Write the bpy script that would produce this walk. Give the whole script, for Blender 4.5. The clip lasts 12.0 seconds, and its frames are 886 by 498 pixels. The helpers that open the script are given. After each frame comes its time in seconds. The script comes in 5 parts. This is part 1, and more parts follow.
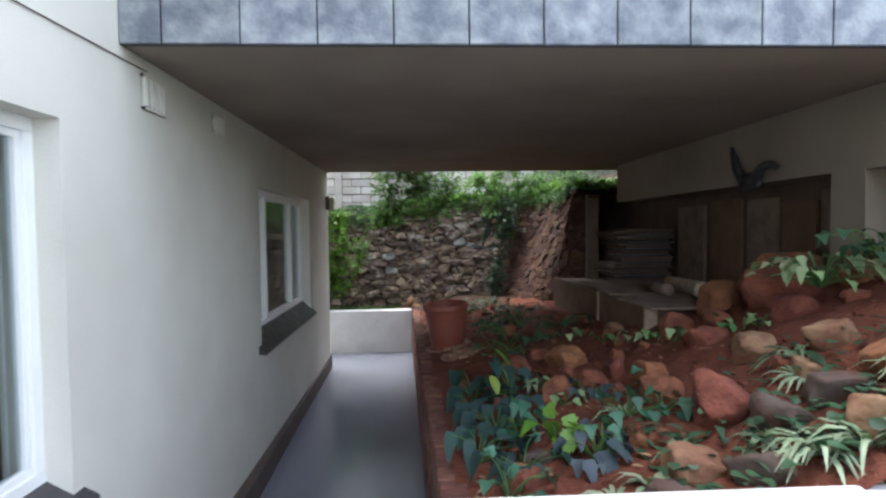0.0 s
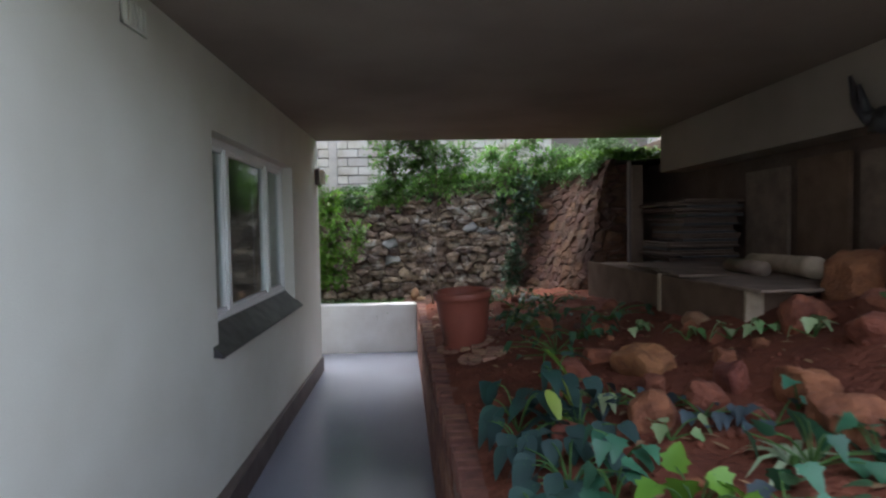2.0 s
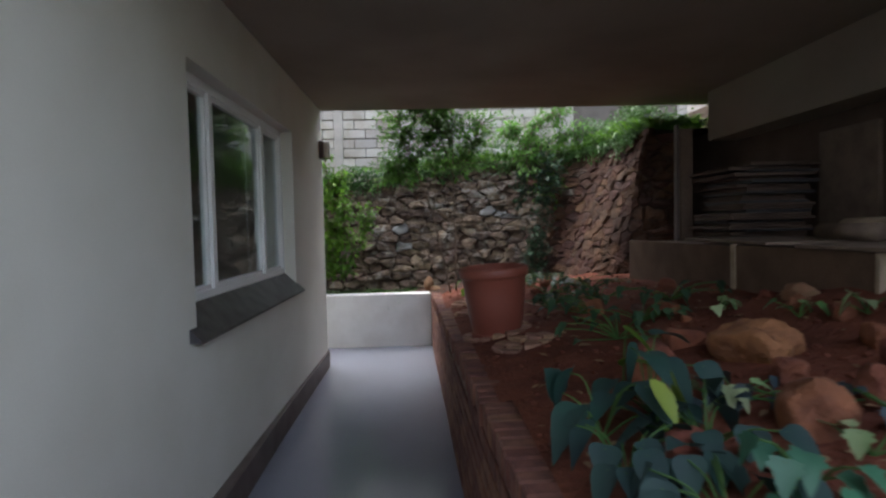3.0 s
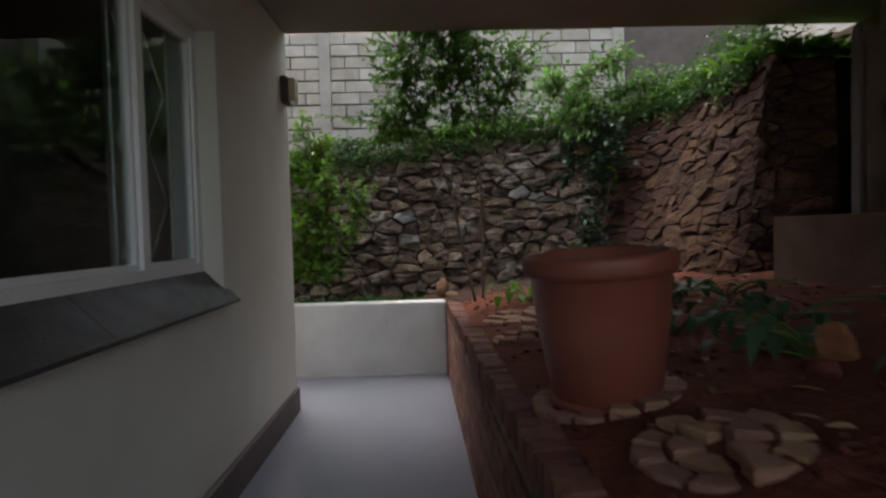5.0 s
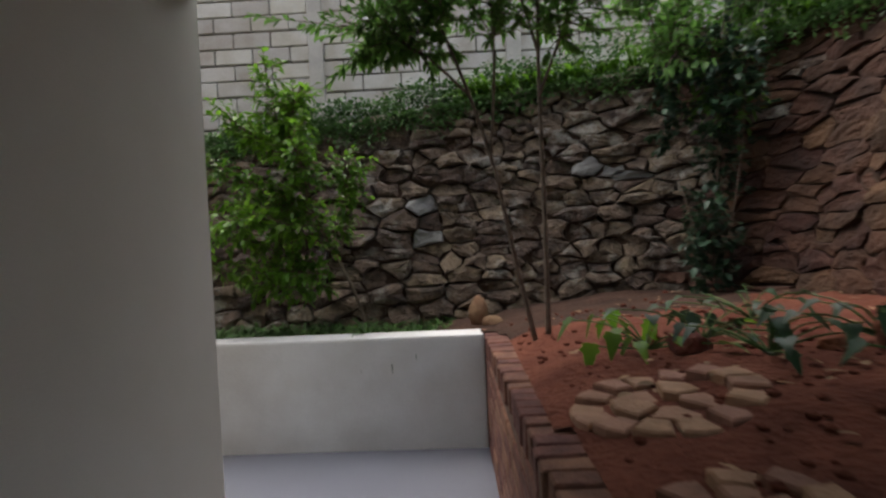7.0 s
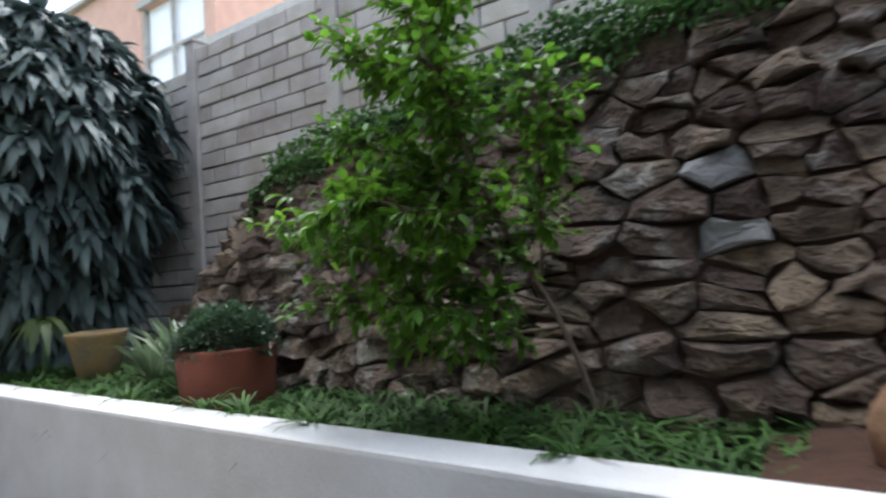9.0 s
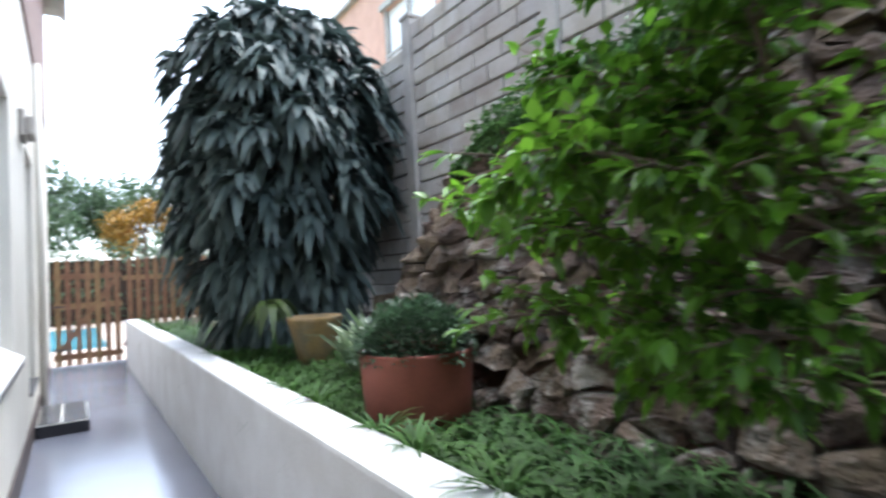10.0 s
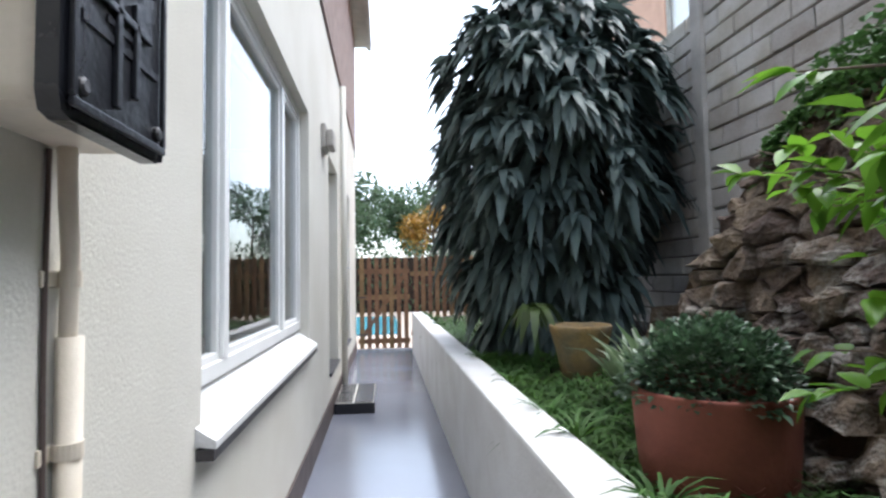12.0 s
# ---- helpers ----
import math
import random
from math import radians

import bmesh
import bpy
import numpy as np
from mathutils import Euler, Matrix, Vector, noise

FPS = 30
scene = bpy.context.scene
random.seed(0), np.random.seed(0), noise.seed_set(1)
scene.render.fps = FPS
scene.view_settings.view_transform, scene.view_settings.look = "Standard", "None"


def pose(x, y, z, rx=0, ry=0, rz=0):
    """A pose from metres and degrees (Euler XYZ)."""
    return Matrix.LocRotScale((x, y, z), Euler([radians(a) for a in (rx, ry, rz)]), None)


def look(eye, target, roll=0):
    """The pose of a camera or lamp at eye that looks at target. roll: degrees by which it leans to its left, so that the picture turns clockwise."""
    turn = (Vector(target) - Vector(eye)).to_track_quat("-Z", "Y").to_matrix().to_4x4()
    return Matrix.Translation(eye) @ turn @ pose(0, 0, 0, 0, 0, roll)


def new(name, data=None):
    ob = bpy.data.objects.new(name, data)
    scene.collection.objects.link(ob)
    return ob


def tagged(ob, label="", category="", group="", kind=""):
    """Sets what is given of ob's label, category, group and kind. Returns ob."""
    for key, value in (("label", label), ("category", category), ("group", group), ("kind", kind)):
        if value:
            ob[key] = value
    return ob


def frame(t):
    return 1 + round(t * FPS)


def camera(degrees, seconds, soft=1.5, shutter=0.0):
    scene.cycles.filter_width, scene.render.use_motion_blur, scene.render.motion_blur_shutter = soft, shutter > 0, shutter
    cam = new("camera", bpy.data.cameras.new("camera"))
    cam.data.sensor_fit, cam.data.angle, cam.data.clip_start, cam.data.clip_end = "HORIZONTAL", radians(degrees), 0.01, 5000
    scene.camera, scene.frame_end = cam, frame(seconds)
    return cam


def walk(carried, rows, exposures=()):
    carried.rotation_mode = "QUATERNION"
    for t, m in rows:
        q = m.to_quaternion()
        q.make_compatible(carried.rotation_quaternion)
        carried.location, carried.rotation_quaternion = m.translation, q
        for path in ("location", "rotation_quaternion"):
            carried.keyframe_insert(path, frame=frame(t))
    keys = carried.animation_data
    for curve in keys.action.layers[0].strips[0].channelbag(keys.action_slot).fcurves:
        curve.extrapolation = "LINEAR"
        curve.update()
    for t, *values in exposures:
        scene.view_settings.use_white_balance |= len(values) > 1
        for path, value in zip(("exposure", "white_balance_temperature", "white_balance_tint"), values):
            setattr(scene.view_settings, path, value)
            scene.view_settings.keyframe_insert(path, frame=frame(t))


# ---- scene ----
cam = camera(77.6, 12.0, soft=2.4, shutter=0.5)
EXPOSURES = [(0.0, 2.5, 6250, 9), (1.5, 2.4, 6200, 9), (3.0, 2.15, 6300, 10), (4.8, 1.55, 6700, 10), (6.5, 1.45, 6800, 10), (8.3, 1.6, 6300, 9), (9.5, 2.25, 5800, 8),
             (10.5, 2.4, 5850, 8), (12.0, 1.92, 6000, 8)]
PATH = [
    (0, (0.138, 0.834, 2.087), (0.229, 2.831, 2.013), -0.7),
    (0.5, (0.153, 1.085, 2.069), (0.253, 3.081, 1.996), -0.8),
    (1, (0.164, 1.369, 2.043), (0.264, 3.366, 1.971), -0.8),
    (1.5, (0.116, 1.71, 1.924), (0.21, 3.706, 1.848), -1.0),
    (2, (0.071, 2.059, 1.829), (0.158, 4.055, 1.75), -1.0),
    (2.5, (0.012, 2.419, 1.729), (0.088, 4.417, 1.652), -1.2),
    (3, (-0.049, 2.776, 1.59), (0.017, 4.773, 1.511), -1.3),
    (3.2, (-0.082, 2.93, 1.55), (-0.016, 4.928, 1.473), -1.3),
    (4.8, (-0.110, 4.59, 1.395), (-0.067, 6.589, 1.332), -1.5),
    (5, (-0.107, 4.813, 1.389), (-0.066, 6.811, 1.326), -1.5),
    (5.5, (-0.085, 5.292, 1.391), (-0.063, 7.29, 1.325), -1.6),
    (6, (-0.061, 5.821, 1.395), (-0.058, 7.82, 1.326), -1.9),
    (6.5, (-0.09, 6.301, 1.359), (-0.104, 8.3, 1.296), -2.0),
    (6.7, (-0.09, 6.492, 1.352), (-0.122, 8.491, 1.288), -2.2),
    (8.3, (-0.078, 8.136, 1.25), (-0.719, 10.03, 1.31), -3.9),
    (8.5, (-0.098, 8.404, 1.228), (-0.895, 10.237, 1.309), -3.9),
    (9, (-0.19, 8.87, 1.23), (-1.256, 10.56, 1.322), -3.7),
    (9.5, (-0.385, 9.29, 1.225), (-1.78, 10.721, 1.328), -3.2),
    (10, (-0.633, 9.472, 1.272), (-2.291, 10.589, 1.345), -2.9),
    (10.5, (-0.885, 9.624, 1.28), (-2.701, 10.457, 1.368), -2.2),
    (11, (-1.0, 9.662, 1.293), (-2.915, 10.228, 1.396), -1.5),
    (11.5, (-1.038, 9.667, 1.29), (-3.004, 10.019, 1.399), -1.1),
    (12, (-1.043, 9.673, 1.29), (-3.029, 9.887, 1.399), -1.0),
]
walk(cam, [(t, look(eye, target, roll)) for t, eye, target, roll in PATH], EXPOSURES)

# ---------------------------------------------------------------- light
world = bpy.data.worlds.new("sky")
scene.world = world
world.use_nodes = True
wn = world.node_tree.nodes
sky = wn.new("ShaderNodeTexSky")
sky.sky_type = "NISHITA"
sky.sun_disc = False
sky.sun_elevation, sky.sun_rotation = radians(68), radians(330)
sky.air_density, sky.dust_density, sky.ozone_density = 1.0, 3.0, 1.0
wn["Background"].inputs[1].default_value = 0.15
haze = wn.new("ShaderNodeHueSaturation")
haze.inputs["Saturation"].default_value, haze.inputs["Value"].default_value = 0.5, 1.25
world.node_tree.links.new(sky.outputs[0], haze.inputs["Color"])
world.node_tree.links.new(haze.outputs[0], wn["Background"].inputs[0])
sun = new("sun", bpy.data.lights.new("sun", "SUN"))
sun.data.energy, sun.data.angle, sun.data.color = 0.05, radians(60), (1.0, 0.98, 0.97)
sun.matrix_world = look((-5.62, 9.73, 27.82), (0, 0, 0))


# ---------------------------------------------------------------- materials
def material(name, base, rough=0.7, metal=0.0, var=0.25, scale=6.0, fine=60.0, bump=0.3, tint=None, island=0.0, thing=0.0, spec=0.5, dist=0.01, detail=5):
    """Principled surface: two scales of colour variation and a fine relief. tint: a second colour in large patches."""
    m = bpy.data.materials.new(name)
    m.use_nodes = True
    nt = m.node_tree
    b = nt.nodes["Principled BSDF"]
    b.inputs["Roughness"].default_value, b.inputs["Metallic"].default_value = rough, metal
    b.inputs["Specular IOR Level"].default_value = spec
    co = nt.nodes.new("ShaderNodeTexCoord")
    big, small = nt.nodes.new("ShaderNodeTexNoise"), nt.nodes.new("ShaderNodeTexNoise")
    big.inputs["Scale"].default_value, big.inputs["Detail"].default_value = scale, detail
    small.inputs["Scale"].default_value, small.inputs["Detail"].default_value = fine, 6
    geo = nt.nodes.new("ShaderNodeNewGeometry")
    for n in (big, small):
        nt.links.new(geo.outputs["Position"], n.inputs["Vector"])
    ramp = nt.nodes.new("ShaderNodeMapRange")
    ramp.inputs[1].default_value, ramp.inputs[2].default_value = 0.38, 0.66
    nt.links.new(big.outputs[0], ramp.inputs[0])
    mix = nt.nodes.new("ShaderNodeMix")
    mix.data_type = "RGBA"
    second = tint or tuple(c * (1 - var) for c in base)
    mix.inputs[6].default_value, mix.inputs[7].default_value = (*base, 1), (*second, 1)
    nt.links.new(ramp.outputs[0], mix.inputs[0])
    hsv = nt.nodes.new("ShaderNodeHueSaturation")
    nt.links.new(mix.outputs[2], hsv.inputs["Color"])
    val = nt.nodes.new("ShaderNodeMath")
    val.operation = "MULTIPLY_ADD"
    val.inputs[1].default_value, val.inputs[2].default_value = var * 1.2, 1 - var * 0.6
    nt.links.new(small.outputs[0], val.inputs[0])
    last = val
    if island or thing:
        add = nt.nodes.new("ShaderNodeMath")
        add.operation = "MULTIPLY_ADD"
        add.inputs[1].default_value = 2 * (island or thing)
        sub = nt.nodes.new("ShaderNodeMath")
        sub.operation = "SUBTRACT"
        sub.inputs[1].default_value = (island or thing)
        if island:
            nt.links.new(geo.outputs["Random Per Island"], add.inputs[0])
        else:
            info = nt.nodes.new("ShaderNodeObjectInfo")
            nt.links.new(info.outputs["Random"], add.inputs[0])
            hue = nt.nodes.new("ShaderNodeMath")
            hue.operation = "MULTIPLY_ADD"
            hue.inputs[1].default_value, hue.inputs[2].default_value = 0.03, 0.485
            nt.links.new(info.outputs["Random"], hue.inputs[0])
            nt.links.new(hue.outputs[0], hsv.inputs["Hue"])
        nt.links.new(val.outputs[0], add.inputs[2])
        nt.links.new(add.outputs[0], sub.inputs[0])
        last = sub
    nt.links.new(last.outputs[0], hsv.inputs["Value"])
    nt.links.new(hsv.outputs[0], b.inputs["Base Color"])
    bp = nt.nodes.new("ShaderNodeBump")
    bp.inputs["Strength"].default_value, bp.inputs["Distance"].default_value = bump, dist
    nt.links.new(small.outputs[0], bp.inputs["Height"])
    nt.links.new(bp.outputs[0], b.inputs["Normal"])
    rr = nt.nodes.new("ShaderNodeMath")
    rr.operation = "MULTIPLY_ADD"
    rr.inputs[1].default_value, rr.inputs[2].default_value = 0.25, max(rough - 0.12, 0.02)
    nt.links.new(big.outputs[0], rr.inputs[0])
    nt.links.new(rr.outputs[0], b.inputs["Roughness"])
    return m


def leaf_material(name, base, tip, rough=0.4, island=0.35, through_light=0.25):
    """Leaves: every leaf a shade of its own, with some light coming through."""
    m = material(name, base, rough, var=0.2, scale=3, fine=25, bump=0.15, tint=tip, island=island)
    nt = m.node_tree
    b, out = nt.nodes["Principled BSDF"], nt.nodes["Material Output"]
    tr = nt.nodes.new("ShaderNodeBsdfTranslucent")
    nt.links.new(b.inputs["Base Color"].links[0].from_socket, tr.inputs["Color"])
    mx = nt.nodes.new("ShaderNodeMixShader")
    mx.inputs[0].default_value = through_light
    nt.links.new(b.outputs[0], mx.inputs[1])
    nt.links.new(tr.outputs[0], mx.inputs[2])
    nt.links.new(mx.outputs[0], out.inputs["Surface"])
    return m


def lichened(m, colour):
    """Pale crusts of lichen in small broken patches over a stone material."""
    nt = m.node_tree
    b = nt.nodes["Principled BSDF"]
    geo = nt.nodes.new("ShaderNodeNewGeometry")
    spots, grain = nt.nodes.new("ShaderNodeTexNoise"), nt.nodes.new("ShaderNodeTexNoise")
    spots.inputs["Scale"].default_value, spots.inputs["Detail"].default_value = 5.5, 8
    spots.inputs["Roughness"].default_value = 0.72
    grain.inputs["Scale"].default_value, grain.inputs["Detail"].default_value = 1.3, 2
    edge, wide, both = nt.nodes.new("ShaderNodeMapRange"), nt.nodes.new("ShaderNodeMapRange"), nt.nodes.new("ShaderNodeMath")
    edge.inputs[1].default_value, edge.inputs[2].default_value = 0.51, 0.62
    wide.inputs[1].default_value, wide.inputs[2].default_value, wide.inputs[4].default_value = 0.36, 0.6, 0.85
    both.operation = "MULTIPLY"
    mix = nt.nodes.new("ShaderNodeMix")
    mix.data_type = "RGBA"
    mix.inputs[7].default_value = (*colour, 1)
    for n in (spots, grain):
        nt.links.new(geo.outputs["Position"], n.inputs["Vector"])
    nt.links.new(spots.outputs[0], edge.inputs[0])
    nt.links.new(grain.outputs[0], wide.inputs[0])
    nt.links.new(edge.outputs[0], both.inputs[0])
    nt.links.new(wide.outputs[0], both.inputs[1])
    nt.links.new(both.outputs[0], mix.inputs[0])
    nt.links.new(b.inputs["Base Color"].links[0].from_socket, mix.inputs[6])
    nt.links.new(mix.outputs[2], b.inputs["Base Color"])
    return m


def glass_material(name):
    m = bpy.data.materials.new(name)
    m.use_nodes = True
    nt = m.node_tree
    nt.nodes.remove(nt.nodes["Principled BSDF"])
    clear, gloss = nt.nodes.new("ShaderNodeBsdfTransparent"), nt.nodes.new("ShaderNodeBsdfGlossy")
    clear.inputs[0].default_value = (0.86, 0.9, 0.9, 1)
    gloss.inputs["Roughness"].default_value = 0.01
    lw, power, fr = nt.nodes.new("ShaderNodeLayerWeight"), nt.nodes.new("ShaderNodeMath"), nt.nodes.new("ShaderNodeMath")
    power.operation, fr.operation = "POWER", "MULTIPLY_ADD"
    power.inputs[1].default_value, fr.inputs[1].default_value, fr.inputs[2].default_value = 4.5, 0.9, 0.045
    nt.links.new(lw.outputs["Facing"], power.inputs[0])
    nt.links.new(power.outputs[0], fr.inputs[0])
    mx = nt.nodes.new("ShaderNodeMixShader")
    nt.links.new(fr.outputs[0], mx.inputs[0])
    nt.links.new(clear.outputs[0], mx.inputs[1])
    nt.links.new(gloss.outputs[0], mx.inputs[2])
    nt.links.new(mx.outputs[0], nt.nodes["Material Output"].inputs["Surface"])
    return m


PLASTER = material("cream_plaster", (0.67, 0.645, 0.57), 0.8, var=0.08, scale=1.3, fine=120, bump=0.16, tint=(0.61, 0.58, 0.50), detail=4)
# Cream paint, its colour darkened for the shade under the slab.
SHADESOFFIT = material("shaded_soffit_paint", (0.28, 0.235, 0.185), 0.9, var=0.12, scale=1.0, fine=120, bump=0.1, tint=(0.225, 0.185, 0.145), spec=0.2)
WHITE = material("white_masonry_paint", (0.71, 0.71, 0.70), 0.65, var=0.09, scale=3, fine=70, bump=0.3, tint=(0.62, 0.61, 0.59))
GLOSSWHITE = material("white_gloss_paint", (0.82, 0.82, 0.80), 0.35, var=0.05, scale=4, fine=90, bump=0.06)
FLOOR = material("grey_floor_paint", (0.2, 0.208, 0.246), 0.14, var=0.09, scale=0.9, fine=70, bump=0.06, tint=(0.22, 0.23, 0.275), detail=3, spec=0.95)
SKIRT = material("brown_skirting_paint", (0.10, 0.072, 0.062), 0.6, var=0.2, scale=5, fine=60, bump=0.2)
SILL = material("dark_slate_sill", (0.045, 0.042, 0.045), 0.45, var=0.3, scale=9, fine=60, bump=0.3)
SLATE = material("slate_tile", (0.14, 0.155, 0.19), 0.5, var=0.3, scale=7, fine=45, bump=0.5, tint=(0.34, 0.36, 0.38), thing=0.15)
GROUT = material("dark_grout", (0.06, 0.06, 0.065), 0.9, var=0.2, bump=0.2)
BRICK = material("red_clay_brick", (0.19, 0.078, 0.05), 0.85, var=0.3, scale=14, fine=90, bump=0.5, tint=(0.11, 0.046, 0.034), thing=0.3)
MORTAR = material("mortar", (0.19, 0.115, 0.085), 0.9, var=0.3, scale=10, fine=90, bump=0.5)
SOIL = material("red_soil", (0.165, 0.056, 0.034), 0.95, var=0.45, scale=4.5, fine=34, bump=1.0, tint=(0.115, 0.04, 0.026), spec=0.15, dist=0.025)
EARTH = material("dark_earth", (0.05, 0.032, 0.022), 0.95, var=0.4, scale=4, fine=40, bump=0.9)
WALLEARTH = material("packed_earth", (0.075, 0.046, 0.032), 0.95, var=0.4, scale=6, fine=45, bump=0.9, tint=(0.05, 0.032, 0.024), spec=0.15)
CORNEREARTH = material("corner_earth", (0.07, 0.038, 0.027), 0.95, var=0.4, scale=5, fine=36, bump=1.0, tint=(0.04, 0.024, 0.018), spec=0.15, dist=0.02)
STONE = lichened(material("wall_stone", (0.155, 0.108, 0.074), 0.92, var=0.6, scale=8, fine=46, bump=1.0, tint=(0.055, 0.038, 0.028), thing=0.38, dist=0.035), (0.34, 0.32, 0.28))
# Red soil stain, with the slab's shade on the bend darkened into the colour.
REDSTONE = material("shaded_stained_stone", (0.082, 0.034, 0.017), 0.95, var=0.5, scale=5, fine=30, bump=0.7, tint=(0.042, 0.02, 0.012), thing=0.3, dist=0.03)
PALESTONE = material("pale_grey_stone", (0.17, 0.165, 0.155), 0.85, var=0.3, scale=9, fine=45, bump=0.7, tint=(0.17, 0.17, 0.16))
ROCK = material("red_stained_rock", (0.25, 0.088, 0.042), 0.92, var=0.4, scale=9, fine=40, bump=1.0, tint=(0.15, 0.05, 0.028), thing=0.2, dist=0.02)
ROCKPALE = material("buff_rock", (0.25, 0.15, 0.08), 0.88, var=0.35, scale=7, fine=40, bump=0.9, tint=(0.165, 0.07, 0.038))
ROCKGREY = material("grey_rock", (0.08, 0.06, 0.048), 0.9, var=0.35, scale=8, fine=40, bump=0.9, tint=(0.085, 0.04, 0.028))
CONCRETE = material("precast_concrete", (0.50, 0.472, 0.43), 0.9, var=0.25, scale=4, fine=55, bump=0.5, tint=(0.40, 0.36, 0.30), thing=0.16)
POSTCON = material("concrete_post", (0.47, 0.44, 0.395), 0.9, var=0.2, scale=4, fine=55, bump=0.4)
JOINT = material("panel_joint", (0.15, 0.13, 0.115), 0.95, var=0.2, bump=0.4)
TERRA = material("terracotta", (0.235, 0.068, 0.042), 0.75, var=0.2, scale=5, fine=50, bump=0.2, tint=(0.185, 0.052, 0.034))
TERRADARK = material("brown_plastic_pot", (0.245, 0.068, 0.045), 0.5, var=0.12, scale=3, fine=60, bump=0.08)
BUFFPOT = material("weathered_buff_pot", (0.29, 0.19, 0.075), 0.9, var=0.45, scale=7, fine=40, bump=0.6, tint=(0.20, 0.16, 0.10))
TIMBER = material("brown_timber", (0.24, 0.135, 0.065), 0.7, var=0.3, scale=8, fine=60, bump=0.4, thing=0.12)
BARK = material("bark", (0.17, 0.125, 0.09), 0.85, var=0.3, scale=20, fine=80, bump=0.5)
BOARD = material("weathered_board", (0.16, 0.098, 0.062), 0.85, var=0.25, scale=5, fine=60, bump=0.3)
PALEBOARD = material("pale_board_edge", (0.44, 0.34, 0.24), 0.85, var=0.25, scale=9, fine=60, bump=0.3)
SHEET = material("fibre_cement_sheet", (0.21, 0.15, 0.11), 0.9, var=0.3, scale=7, fine=50, bump=0.4)
BLACK = material("black_plastic", (0.024, 0.025, 0.03), 0.3, var=0.2, scale=8, fine=70, bump=0.15)
CREAM = material("cream_plastic", (0.70, 0.62, 0.50), 0.5, var=0.12, scale=8, fine=60, bump=0.1)
METAL = material("brushed_steel", (0.62, 0.62, 0.60), 0.3, 1.0, var=0.1, bump=0.05)
RUBBER = material("dark_wet_mat", (0.06, 0.06, 0.065), 0.16, var=0.3, scale=12, fine=60, bump=0.3)
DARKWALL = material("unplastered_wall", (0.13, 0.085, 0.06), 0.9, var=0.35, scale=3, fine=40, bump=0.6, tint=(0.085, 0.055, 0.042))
FACEBRICK = material("brown_face_brick", (0.27, 0.19, 0.16), 0.85, var=0.3, scale=6, fine=60, bump=0.5, tint=(0.20, 0.14, 0.12))
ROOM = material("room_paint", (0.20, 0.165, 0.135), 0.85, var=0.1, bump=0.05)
CURTAIN = material("grey_curtain", (0.15, 0.14, 0.135), 0.9, var=0.15, scale=8, fine=80, bump=0.1)
PEACH = material("peach_plaster", (0.60, 0.36, 0.26), 0.85, var=0.1, scale=2, bump=0.1)
PAVING = material("pale_paving", (0.50, 0.41, 0.33), 0.85, var=0.2, scale=3, fine=30, bump=0.2)
POOL = material("pool_water", (0.12, 0.42, 0.50), 0.08, var=0.1, scale=2, fine=8, bump=0.2)
LAWN = material("lawn", (0.07, 0.12, 0.03), 0.95, var=0.4, scale=2, fine=60, bump=0.8)
GLASS = glass_material("window_glass")
L_DRAC = leaf_material("strap_leaf", (0.095, 0.128, 0.114), (0.07, 0.1, 0.092), 0.5, 0.25, 0.18)
L_SHRUB = leaf_material("shrub_leaf", (0.15, 0.31, 0.026), (0.085, 0.20, 0.02), 0.42, 0.35, 0.45)
L_TREE = leaf_material("tree_leaf", (0.17, 0.33, 0.07), (0.10, 0.22, 0.045), 0.45, 0.35, 0.5)
L_IVY = leaf_material("ivy_leaf", (0.042, 0.09, 0.042), (0.03, 0.066, 0.036), 0.4, 0.35, 0.2)
L_COVER = leaf_material("groundcover_leaf", (0.105, 0.20, 0.055), (0.06, 0.13, 0.04), 0.45, 0.4, 0.25)
L_GRASS = leaf_material("grass_leaf", (0.058, 0.125, 0.024), (0.035, 0.085, 0.02), 0.6, 0.4, 0.25)
L_BLUE = leaf_material("blue_green_leaf", (0.022, 0.06, 0.044), (0.024, 0.043, 0.045), 0.6, 0.35, 0.12)
L_DUSK = leaf_material("dusky_leaf", (0.045, 0.062, 0.078), (0.03, 0.05, 0.055), 0.55, 0.3, 0.12)
L_TEAL = leaf_material("teal_leaf", (0.05, 0.16, 0.085), (0.035, 0.11, 0.07), 0.45, 0.3, 0.2)
L_YELLOW = leaf_material("yellow_leaf", (0.30, 0.36, 0.06), (0.2, 0.28, 0.05), 0.5, 0.2, 0.3)
L_CREAM = leaf_material("cream_edged_leaf", (0.10, 0.22, 0.07), (0.36, 0.40, 0.22), 0.45, 0.3, 0.2)
L_LIME = leaf_material("lime_leaf", (0.15, 0.30, 0.03), (0.10, 0.23, 0.03), 0.4, 0.2, 0.3)
L_DROOP = leaf_material("drooping_leaf", (0.085, 0.13, 0.03), (0.055, 0.09, 0.025), 0.45, 0.3, 0.3)
L_PALE = leaf_material("variegated_leaf", (0.29, 0.35, 0.23), (0.11, 0.19, 0.08), 0.45, 0.3, 0.2)
L_BUSH = leaf_material("bush_leaf", (0.075, 0.135, 0.068), (0.055, 0.10, 0.052), 0.32, 0.4, 0.15)
L_FAR = leaf_material("far_leaf", (0.10, 0.15, 0.08), (0.075, 0.12, 0.06), 0.6, 0.35, 0.45)
# The glow of low sun is put into this leaf colour.
L_SUNLIT = leaf_material("sunlit_leaf", (0.42, 0.24, 0.04), (0.30, 0.18, 0.04), 0.6, 0.3, 0.35)
